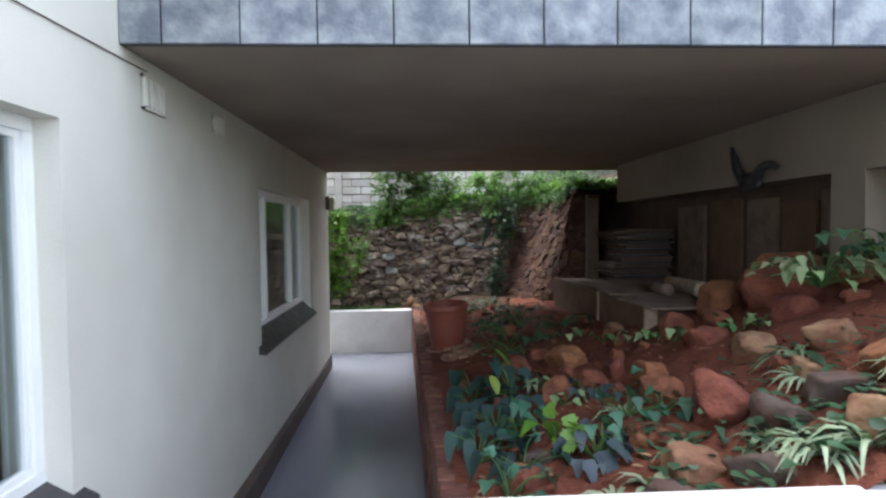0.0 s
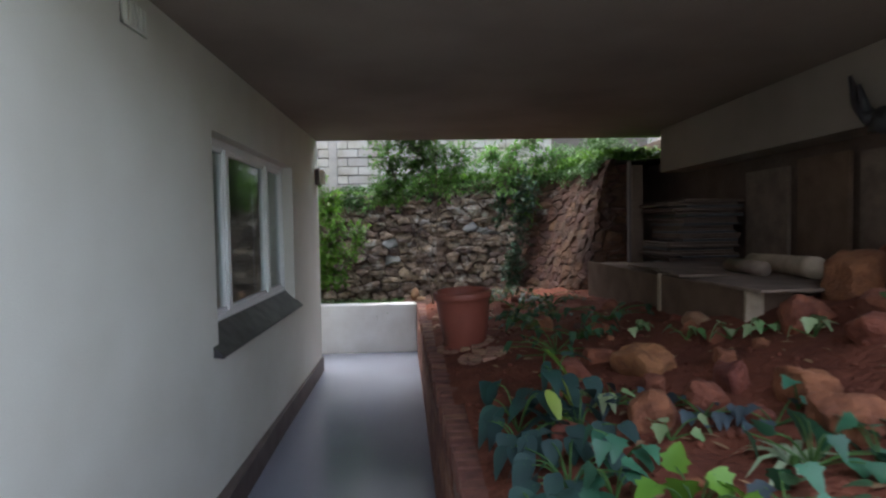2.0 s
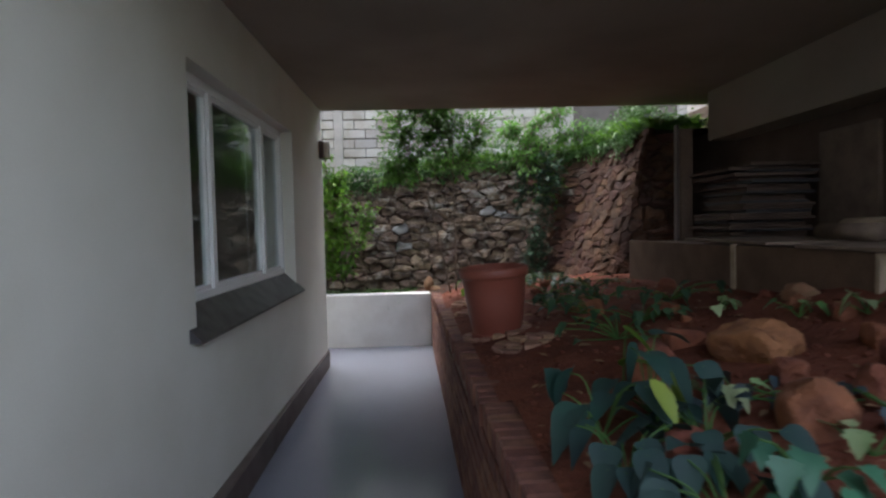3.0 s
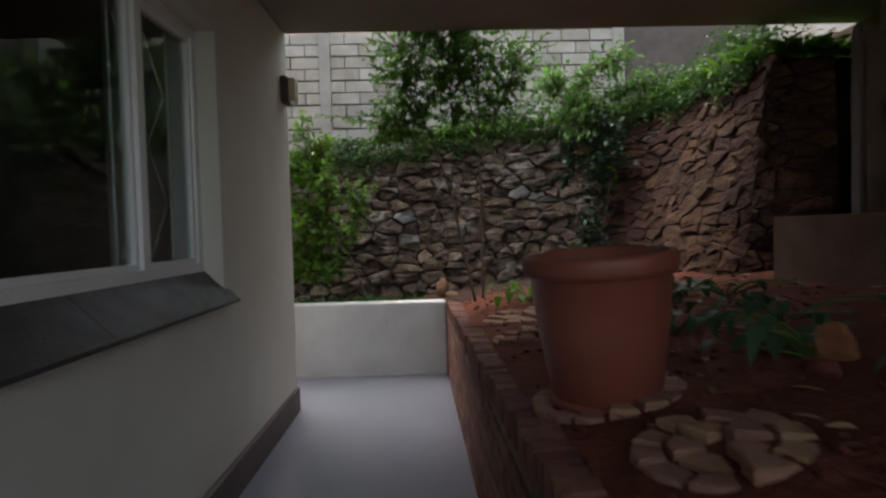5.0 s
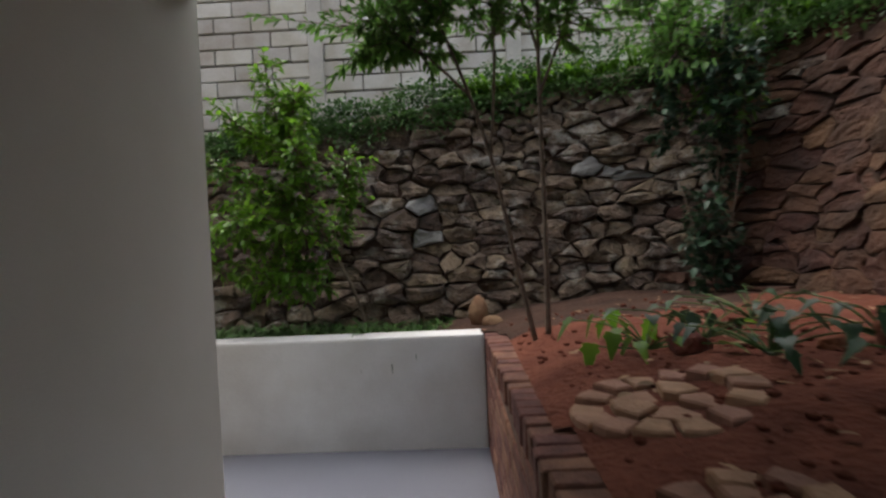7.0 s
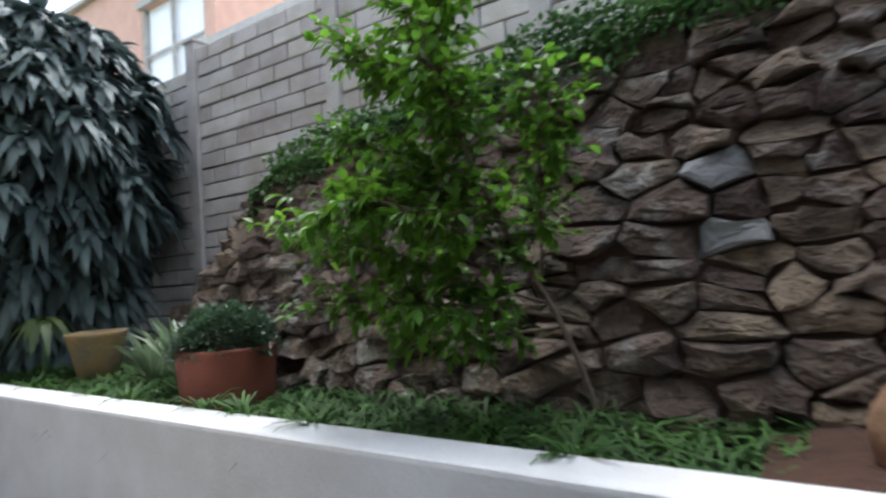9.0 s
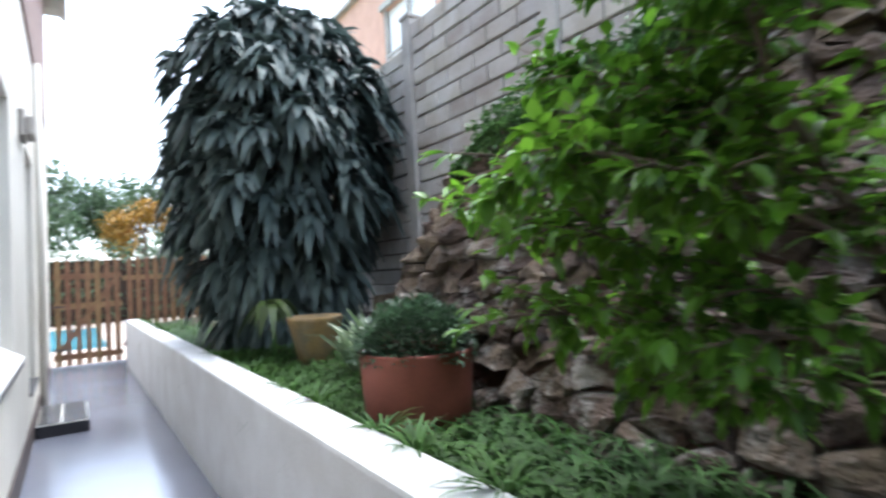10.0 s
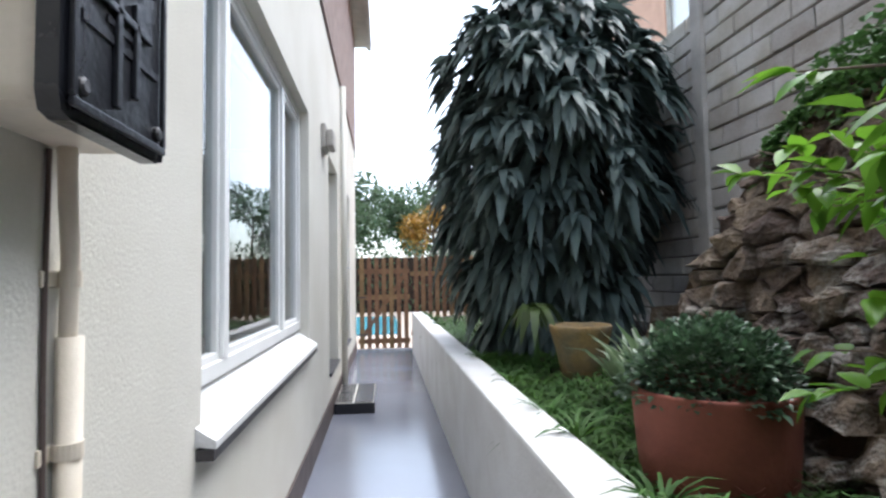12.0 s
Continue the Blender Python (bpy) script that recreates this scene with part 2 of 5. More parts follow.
for m in (L_DRAC, L_BLUE, L_IVY, L_GRASS, L_TREE, L_COVER):
    m.node_tree.nodes["Principled BSDF"].inputs["Specular IOR Level"].default_value = 0.28
L_DRY = leaf_material("dry_leaf", (0.30, 0.19, 0.10), (0.22, 0.13, 0.07), 0.8, 0.3, 0.1)


# ---------------------------------------------------------------- building helpers
def part(name, bm, material, parent, label="", smooth=False):
    """Links a bmesh (or a mesh) as one mesh object, under parent where there is one."""
    if isinstance(bm, bmesh.types.BMesh):
        bmesh.ops.recalc_face_normals(bm, faces=bm.faces)
        me = bpy.data.meshes.new(name)
        bm.to_mesh(me)
        bm.free()
    else:
        me = bm
    if not me.materials:
        me.materials.append(material)
    if smooth:
        me.polygons.foreach_set("use_smooth", [True] * len(me.polygons))
    ob = new(name, me)
    if parent:
        ob.parent = parent
        ob.matrix_parent_inverse = Matrix.Translation(parent.location).inverted() if parent.type == "EMPTY" else Matrix()
    if label:
        tagged(ob, label)
    return ob


def thing(name, at, label, category, group=""):
    """An Empty at a thing's base; its parts are built in world places."""
    ob = new(name)
    ob.location = at
    ob.empty_display_size = 0.1
    return tagged(ob, label, category, group)


def structure(name, bm, material, label="", category="", smooth=False):
    return tagged(part(name, bm, material, None, smooth=smooth), label, category, kind="structure")


def box(bm, x0, x1, y0, y1, z0, z1, bevel=0.0):
    vs = [bm.verts.new((x, y, z)) for z in (z0, z1) for y in (y0, y1) for x in (x0, x1)]
    fs = [bm.faces.new([vs[i] for i in q]) for q in ((0, 2, 3, 1), (4, 5, 7, 6), (0, 1, 5, 4), (2, 6, 7, 3), (0, 4, 6, 2), (1, 3, 7, 5))]
    if bevel:
        es = list({e for f in fs for e in f.edges})
        bmesh.ops.bevel(bm, geom=es, offset=bevel, segments=2, affect="EDGES", profile=0.6)
    return bm


def boxes(*rows, bevel=0.0):
    bm = bmesh.new()
    for r in rows:
        box(bm, *r, bevel=bevel)
    return bm


def wall_rows(a0, a1, z0, z1, holes):
    """Rectangles (a, a, z, z) that fill a wall round its rectangular openings."""
    xs = sorted({a0, a1, *[h[0] for h in holes], *[h[1] for h in holes]})
    out = []
    for p, q in zip(xs, xs[1:]):
        cut = sorted((h[2], h[3]) for h in holes if h[0] < (p + q) / 2 < h[1])
        z = z0
        for lo, hi in cut:
            if lo > z:
                out.append((p, q, z, lo))
            z = hi
        if z < z1:
            out.append((p, q, z, z1))
    return out


def lathe(profile, at, turns=40):
    """A turned body: profile is (radius, height) from the outside bottom over the rim to the inside."""
    bm = bmesh.new()
    rings = []
    for r, z in profile:
        rings.append([bm.verts.new((at[0] + r * math.cos(a), at[1] + r * math.sin(a), at[2] + z)) for a in np.linspace(0, 2 * math.pi, turns, endpoint=False)])
    for p, q in zip(rings, rings[1:]):
        for i in range(turns):
            bm.faces.new((p[i], p[(i + 1) % turns], q[(i + 1) % turns], q[i]))
    bm.faces.new(rings[0])
    bm.faces.new(rings[-1])
    return bm


def tube(bm, pts, r0, r1=None, sides=8):
    """A tapered round rod along pts."""
    pts = [Vector(p) for p in pts]
    r1 = r0 if r1 is None else r1
    prev = None
    ref = Vector((0.31, 0.77, 0.55))
    for i, p in enumerate(pts):
        d = (pts[min(i + 1, len(pts) - 1)] - pts[max(i - 1, 0)]).normalized()
        u = d.cross(ref).normalized()
        v = d.cross(u)
        r = r0 + (r1 - r0) * i / max(len(pts) - 1, 1)
        ring = [bm.verts.new(p + r * (math.cos(a) * u + math.sin(a) * v)) for a in np.linspace(0, 2 * math.pi, sides, endpoint=False)]
        if prev:
            for k in range(sides):
                bm.faces.new((prev[k], prev[(k + 1) % sides], ring[(k + 1) % sides], ring[k]))
        else:
            bm.faces.new(ring)
        prev = ring
    bm.faces.new(prev)
    return bm


def smooth_path(pts, n=6):
    """Catmull-Rom points through pts."""
    P = [np.array(p, float) for p in pts]
    P = [2 * P[0] - P[1], *P, 2 * P[-1] - P[-2]]
    out = []
    for a, b, c, d in zip(P, P[1:], P[2:], P[3:]):
        for t in np.linspace(0, 1, n, endpoint=False):
            out.append(0.5 * (2 * b + (c - a) * t + (2 * a - 5 * b + 4 * c - d) * t * t + (3 * b - a - 3 * c + d) * t ** 3))
    out.append(P[-2])
    return out


STRAP = [(0, 0.25), (0.2, 0.8), (0.45, 1.0), (0.7, 0.8), (0.9, 0.35), (1, 0.02)]
OVAL = [(0, 0.1), (0.18, 0.75), (0.42, 1.0), (0.7, 0.7), (1, 0.03)]
HEART = [(-0.16, 0.42), (-0.08, 0.8), (0.08, 1.0), (0.28, 0.97), (0.52, 0.72), (0.8, 0.32), (1, 0.02)]
IVY = [(-0.14, 0.4), (-0.03, 0.85), (0.1, 0.72), (0.24, 1.0), (0.36, 0.62), (0.55, 0.5), (0.78, 0.3), (1, 0.02)]
BLADE = [(0, 0.7), (0.3, 1.0), (0.65, 0.75), (1, 0.05)]


def leaves(name, P, D, L, W, shape=OVAL, droop=0.3, fold=0.25, rng=None, roll=0.5):
    """One mesh of many leaves: base points P, directions D, lengths L, half widths W. Each is a folded, drooping blade."""
    rng = rng or np.random.default_rng(1)
    P, D = np.asarray(P, float), np.asarray(D, float)
    n = len(P)
    D = D / np.linalg.norm(D, axis=1, keepdims=True)
    up = np.array([0, 0, 1.0]) + rng.normal(0, 0.25 * roll + 0.02, (n, 3))
    S = np.cross(D, up)
    S /= np.linalg.norm(S, axis=1, keepdims=True) + 1e-9
    N = np.cross(S, D)
    L, W = np.broadcast_to(L, n), np.broadcast_to(W, n)
    droop = np.broadcast_to(droop, n)
    k = len(shape)
    V = np.zeros((n, k, 3, 3))
    for j, (t, w) in enumerate(shape):
        mid = P + D * (L * t)[:, None] - np.array([0, 0, 1.0]) * (droop * L * t * t)[:, None]
        lift = N * (W * w * fold)[:, None]
        V[:, j, 0] = mid - S * (W * w)[:, None] + lift
        V[:, j, 1] = mid
        V[:, j, 2] = mid + S * (W * w)[:, None] + lift
    F = []
    for j in range(k - 1):
        for c in (0, 1):
            a = j * 3 + c
            F.append((a, a + 1, a + 4, a + 3))
    F = (np.array(F)[None] + (np.arange(n) * k * 3)[:, None, None]).reshape(-1, 4)
    me = bpy.data.meshes.new(name)
    me.vertices.add(n * k * 3)
    me.vertices.foreach_set("co", V.reshape(-1))
    me.loops.add(len(F) * 4)
    me.loops.foreach_set("vertex_index", F.reshape(-1).astype(np.int32))
    me.polygons.add(len(F))
    me.polygons.foreach_set("loop_start", np.arange(0, len(F) * 4, 4, dtype=np.int32))
    me.polygons.foreach_set("use_smooth", [True] * len(F))
    me.update(calc_edges=True)
    return me


def unit(rng, n):
    v = rng.normal(0, 1, (n, 3))
    return v / np.linalg.norm(v, axis=1, keepdims=True)


def blob(rng, size, detail=2, rough=0.22, flat=0.85, blocky=False):
    """An angular boulder about the origin, with size as its half axes."""
    bm = bmesh.new()
    bmesh.ops.create_icosphere(bm, subdivisions=detail, radius=1)
    cuts = [(Vector(d), rng.uniform(0.62, 0.9)) for d in unit(rng, 9)]
    off = Vector(rng.uniform(-50, 50, 3))
    if blocky:
        cuts += [((Vector(d) + Vector(rng.normal(0, 0.22, 3))).normalized(), rng.uniform(0.58, 0.78)) for d in ((1, 0, 0), (-1, 0, 0), (0, 1, 0), (0, -1, 0), (0, 0, 1), (0.5, -0.6, 0.7))]
    for v in bm.verts:
        c = v.co.copy()
        for d, h in cuts:
            s = c.dot(d) - h
            if s > 0:
                c -= d * s * flat
        c *= 1 + rough * noise.noise(c * 1.7 + off) + 0.3 * rough * noise.noise(c * 5 + off)
        v.co = (c.x * size[0], c.y * size[1], c.z * size[2])
    return bm


def brick_mesh(name, sx, sy, sz, bevel, mat):
    bm = bmesh.new()
    box(bm, -sx / 2, sx / 2, -sy / 2, sy / 2, -sz / 2, sz / 2)
    bmesh.ops.bevel(bm, geom=list(bm.edges), offset=bevel, segments=1, affect="EDGES")
    me = bpy.data.meshes.new(name)
    bm.to_mesh(me)
    bm.free()
    me.materials.append(mat)
    return me


def piece(name, me, parent, m):
    ob = new(name, me)
    ob.parent = parent
    ob.matrix_basis = m
    return ob


# ---------------------------------------------------------------- the large structure
HX, NY = -1.2, 9.16          # faces of the house's two walls
SLAB0, SLAB1, CEIL = 3.43, 9.12, 2.94
PY, PTOP = 10.165, 0.71       # face and top of the white planter wall


def brick_x(y):
    """Path-side face of the brick wall, which runs a little askew."""
    return 0.02 + (10.2 - y) * 0.03


def brick_top(y):
    """The brick edge climbs slowly towards the terrace."""
    return 0.71 + (10.2 - y) * 0.027


def soil_z(x, y):
    """Height of the red soil in the bed under the slab."""
    d = max(x - brick_x(y) - 0.1, 0)
    z = brick_top(y) + 0.004 + float(np.interp(y, [3, 4, 6.5, 8, 10], [0.27, 0.22, 0.2, 0.15, 0.1])) * d
    z += 0.22 * max(x - 1.4, 0) * float(np.interp(y, [4.2, 6.0], [1, 0])) + 0.045 * min(d * 6, 1) * float(np.interp(y, [7, 9], [0, 1]))
    z += 0.035 * min(d * 4, 1) * noise.noise(Vector((x * 1.6, y * 1.6, 3))) + 0.022 * min(0.3 + d * 4, 1) * noise.noise(Vector((x * 5, y * 5, 1)))
    return min(z, 0.66 + 0.3 * max(x + 0.25, 0)) if y > 10.36 else z


def bed_z(x, y):
    return 0.60 + 0.12 * max(y - 10.6, 0) + 0.03 * noise.noise(Vector((x * 2, y * 2, 7)))


structure("ground", boxes((-400, 400, -400, 400, -0.3, -0.06)), LAWN, "open ground round the house reaching the horizon", "ground")
structure("floor", boxes((-11.6, 0.6, 2.6, 10.3, -0.2, 0.0)), FLOOR, "grey-violet painted concrete path along the house", "path")
structure("terrace", boxes((-1.2, 6, -6, 1.5, -0.2, 0.54)), FLOOR, "raised grey terrace before the steps", "terrace")
for k, (y0, y1) in enumerate(((1.5, 1.95), (1.95, 2.4))):
    structure("step_%d" % (k + 1), boxes((-1.2, 0.22, y0, y1, -0.1, 0.36 - 0.18 * k), bevel=0.01), FLOOR, "grey painted concrete step going down to the path", "step")

# Unseen walls, added to hold back sky light from the passage and slab.
structure("garden_wall_south", boxes((-1.2, 6.2, -6.2, -6.0, -0.1, 1.1)), CONCRETE, "plain unseen wall added behind the terrace to cut low sky light", "wall")
structure("bank_wall_east", boxes((6.0, 6.2, 9.2, 17.5, -0.1, 7.0)), CONCRETE, "plain unseen wall added beyond the bank to cut eastern sky light", "wall")
structure("garden_wall_east", boxes((6.0, 6.2, -6.0, 2.28, -0.1, 1.1)), CONCRETE, "plain unseen wall added beside the terrace to cut low sky light", "wall")
W1 = (1.75, 2.985, 1.05, 2.52)     # windows of the east wall: y, y, z, z
W2 = (5.56, 7.72, 1.09, 2.46)
W3 = (-4.92, -2.67, 0.865, 2.47)   # window and doors of the north wall: x, x, z, z
D1, D2 = (-7.3, -6.3, 0.42, 2.5), (-9.45, -8.3, 0.42, 2.53)
bm = bmesh.new()
for a, b, lo, hi in wall_rows(-4, NY - 0.26, -0.1, 3.62, [W1, W2]):
    box(bm, HX - 0.26, HX, a, b, lo, hi)
structure("wall_east", bm, PLASTER, "smooth cream plastered house wall with windows", "wall")
bm = bmesh.new()
for a, b, lo, hi in wall_rows(-11.2, HX, -0.1, 3.62, [W3, D1, D2]):
    box(bm, a, b, NY - 0.26, NY, lo, hi)
structure("wall_north", bm, PLASTER, "smooth cream plastered house wall with window and doors", "wall")
structure("wall_west", boxes((-11.2, -10.95, -4, NY - 0.26, -0.1, 3.62)), PLASTER, "plain house wall", "wall")
structure("wall_south", boxes((-11.2, HX, -4.25, -4.0, -0.1, 3.62)), PLASTER, "plain house wall", "wall")
structure("floor_inside", boxes((-10.95, HX - 0.26, -4, NY - 0.26, 0.2, 0.40)), TIMBER, "dark floor of the rooms", "floor")
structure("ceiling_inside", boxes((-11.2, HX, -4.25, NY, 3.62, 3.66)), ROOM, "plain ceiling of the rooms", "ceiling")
structure("partition_1", boxes((-10.95, HX - 0.26, 4.2, 4.3, 0.4, 3.62)), ROOM, "plain added room partition", "wall")
# Added to keep window_3's brightness from showing through window_2.
structure("light_block_partition", boxes((-2.56, -2.46, 4.3, NY - 0.26, 0.4, 3.62)), ROOM, "plain added room partition", "wall")
structure("wall_upper", boxes((-11.15, HX - 0.1, -4, NY + 0.02, 3.66, 5.75)), FACEBRICK, "brown face-brick upper storey", "wall")
structure("roof_eave", boxes((-11.5, -0.9, -4.3, NY + 0.28, 5.75, 5.95), (-11.5, -0.9, NY + 0.24, NY + 0.32, 5.70, 5.97)), POSTCON, "grey roof edge with fascia board", "roof")
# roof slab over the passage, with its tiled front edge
structure("ceiling", boxes((HX, 4.6, SLAB0 + 0.02, SLAB1, CEIL, CEIL + 0.62)), SHADESOFFIT, "cream painted soffit of the roof slab over the passage, its colour darkened for shade", "ceiling")
fascia = structure("fascia", boxes((HX, 4.6, SLAB0, SLAB0 + 0.018, CEIL - 0.003, CEIL + 0.62)), GROUT, "slab edge faced with blue-grey slate tiles", "fascia")
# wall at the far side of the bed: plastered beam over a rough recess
# Beam and pier take the soffit's shade-darkened colour.
structure("wall_bed_upper", boxes((2.95, 3.25, 3.49, 8.5, 2.43, CEIL - 0.004)), SHADESOFFIT, "cream plastered beam over the rough back wall, its colour darkened for shade", "wall")
structure("wall_bed_pier", boxes((2.95, 3.25, 4.18, 4.47, 0.5, 2.43)), SHADESOFFIT, "cream plastered pier, its colour darkened for shade", "wall")
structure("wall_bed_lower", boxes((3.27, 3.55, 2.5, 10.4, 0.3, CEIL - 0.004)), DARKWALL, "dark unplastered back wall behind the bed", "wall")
structure("wall_bed_front", boxes((0.17, 4.6, 2.28, 2.5, -0.1, 1.26), bevel=0.02), WHITE, "low white painted wall closing the bed", "wall")
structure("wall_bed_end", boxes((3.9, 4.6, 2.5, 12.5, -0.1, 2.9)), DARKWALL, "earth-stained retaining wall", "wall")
structure("planter_wall", boxes((-11.0, 0.018, PY, PY + 0.2, -0.1, PTOP), bevel=0.018), WHITE, "white painted planter wall along the path", "wall")
bm = bmesh.new()
ends = [[bm.verts.new((x, y, z)) for x, z in ((HX - 0.01, -0.02), (HX + w, -0.02), (HX + w, 0.185), (HX + w - 0.01, 0.19), (HX - 0.01, 0.19))] for y, w in ((2.42, 0.09), (5.0, 0.08), (7.0, 0.035), (NY + 0.014, 0.02))]
for p, q in zip(ends, ends[1:]):
    for i in range(5):
        bm.faces.new((p[i], p[(i + 1) % 5], q[(i + 1) % 5], q[i]))
bm.faces.new(ends[0])
bm.faces.new(ends[-1])
structure("skirting_east", bm, SKIRT, "dark brown painted skirting band", "skirting")
bm = boxes((-6.2, HX + 0.012, NY - 0.01, NY + 0.012, -0.02, 0.19), (-11.2, -6.2, NY - 0.01, NY + 0.012, -0.02, 0.19))
structure("skirting_north", bm, SKIRT, "dark brown painted skirting band", "skirting")


def sheet(x0, x1, y0, y1, step, height, keep=lambda x, y: True):
    bm = bmesh.new()
    nx, ny = round((x1 - x0) / step), round((y1 - y0) / step)
    grid = {}
    for i in range(nx + 1):
        for j in range(ny + 1):
            x, y = x0 + i * step, y0 + j * step
            grid[i, j] = bm.verts.new((x, y, height(x, y)))
    for i in range(nx):
        for j in range(ny):
            if keep(x0 + (i + 0.5) * step, y0 + (j + 0.5) * step):
                bm.faces.new((grid[i, j], grid[i + 1, j], grid[i + 1, j + 1], grid[i, j + 1]))
    bmesh.ops.delete(bm, geom=[v for v in bm.verts if not v.link_faces], context="VERTS")
    return bm


# The far corner of the bed takes a darker, browner earth.
def in_corner(x, y):
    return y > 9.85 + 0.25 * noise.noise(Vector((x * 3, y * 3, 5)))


structure("soil_bed", sheet(-0.3, 3.9, 2.45, 11.6, 0.05, soil_z, lambda x, y: x > brick_x(y) + 0.1 and not in_corner(x, y)), SOIL, "bare red soil bed under the slab", "soil", smooth=True)
structure("soil_corner", sheet(-0.3, 3.9, 2.45, 11.6, 0.05, soil_z, lambda x, y: in_corner(x, y) and (x > brick_x(y) + 0.1 or y > 10.37 or y > 10.2 and x > 0.0)), CORNEREARTH, "dark earth in the corner of the bed", "soil", smooth=True)
structure("garden_bed", sheet(-11.0, 0.3, 10.25, 12.4, 0.15, bed_z), EARTH, "dark earth behind the planter wall", "soil", smooth=True)

# rubble retaining wall: it runs along the garden and bends towards the slab
BASE = smooth_path([(-3.75, 11.0), (-2.2, 10.98), (-0.6, 10.95), (0.75, 10.9), (1.35, 10.6), (1.64, 10.0), (1.71, 9.2), (1.86, 8.5), (2.4, 8.1)], 8)
BASE = np.array(BASE)
ARC = np.concatenate([[0], np.cumsum(np.linalg.norm(np.diff(BASE, axis=0), axis=1))])
LENGTH = float(ARC[-1])


def wall_point(s, z, out=0.0):
    """A place on the battered face, s along its foot, z up; out: how far it stands proud."""
    s = min(max(s, 0.01), LENGTH - 0.01)
    x, y = np.interp(s, ARC, BASE[:, 0]), np.interp(s, ARC, BASE[:, 1])
    e = 0.12
    tx = np.interp(s + e, ARC, BASE[:, 0]) - np.interp(s - e, ARC, BASE[:, 0])
    ty = np.interp(s + e, ARC, BASE[:, 1]) - np.interp(s - e, ARC, BASE[:, 1])
    l = math.hypot(tx, ty)
    back = (-ty / l, tx / l)
    d = 0.36 * (z - 0.6) - out
    return Vector((x + back[0] * d, y + back[1] * d, z))


def wall_top(s):
    return float(np.interp(s, [0, 0.25, 0.7, 1.4, 2.9, 4.6, 6.2, LENGTH], [1.15, 1.75, 2.05, 2.14, 2.34, 2.6, 2.66, 2.55]))


bm = bmesh.new()
cols = []
for s in np.linspace(0, LENGTH, 90):
    top = wall_top(s)
    col = [bm.verts.new(wall_point(s, z, -0.02 + 0.03 * noise.noise(Vector((s * 3, z * 3, 0))))) for z in np.linspace(0.45, top, 12)]
    col.append(bm.verts.new(wall_point(s, top + 0.02, -0.9)))
    cols.append(col)
for a, b in zip(cols, cols[1:]):
    for i in range(12):
        bm.faces.new((a[i], b[i], b[i + 1], a[i + 1]))
stone_wall = structure("stone_wall", bm, WALLEARTH, "rough rubble stone retaining wall with dark earth joints", "wall")
# earth on top of it up to the boundary wall
bm = bmesh.new()
rows = []
for s in np.linspace(0.35, LENGTH, 60):
    p = wall_point(s, wall_top(s), -0.05)
    q = wall_point(s, wall_top(s), -2.6)
    rows.append([bm.verts.new((*(p.xy.lerp(q.xy, f)), p.z + 0.03 + 0.10 * f + 0.04 * noise.noise(Vector((s * 2, f * 5, 2))))) for f in (0, 0.15, 0.3, 0.6, 1)])
for a, b in zip(rows, rows[1:]):
    for i in range(4):
        bm.faces.new((a[i], b[i], b[i + 1], a[i + 1]))
structure("bank_top", bm, EARTH, "dark earth on top of the stone wall", "soil", smooth=True)

# boundary wall of precast panels between posts
FY = 12.35
POSTS = (-9.33, -7.33, -5.33, -3.36, -1.48, 0.5, 2.5, 4.5)
FTOP = (3.3, 3.55, 3.75, 4.1, 4.1, 4.25, 4.25)
bm = bmesh.new()
for (a, b), top in zip(zip(POSTS, POSTS[1:]), FTOP):
    box(bm, a, b, FY + 0.03, FY + 0.08, 0.4, top)
fence = structure("boundary_wall", bm, JOINT, "precast concrete boundary wall in a brick pattern", "wall")


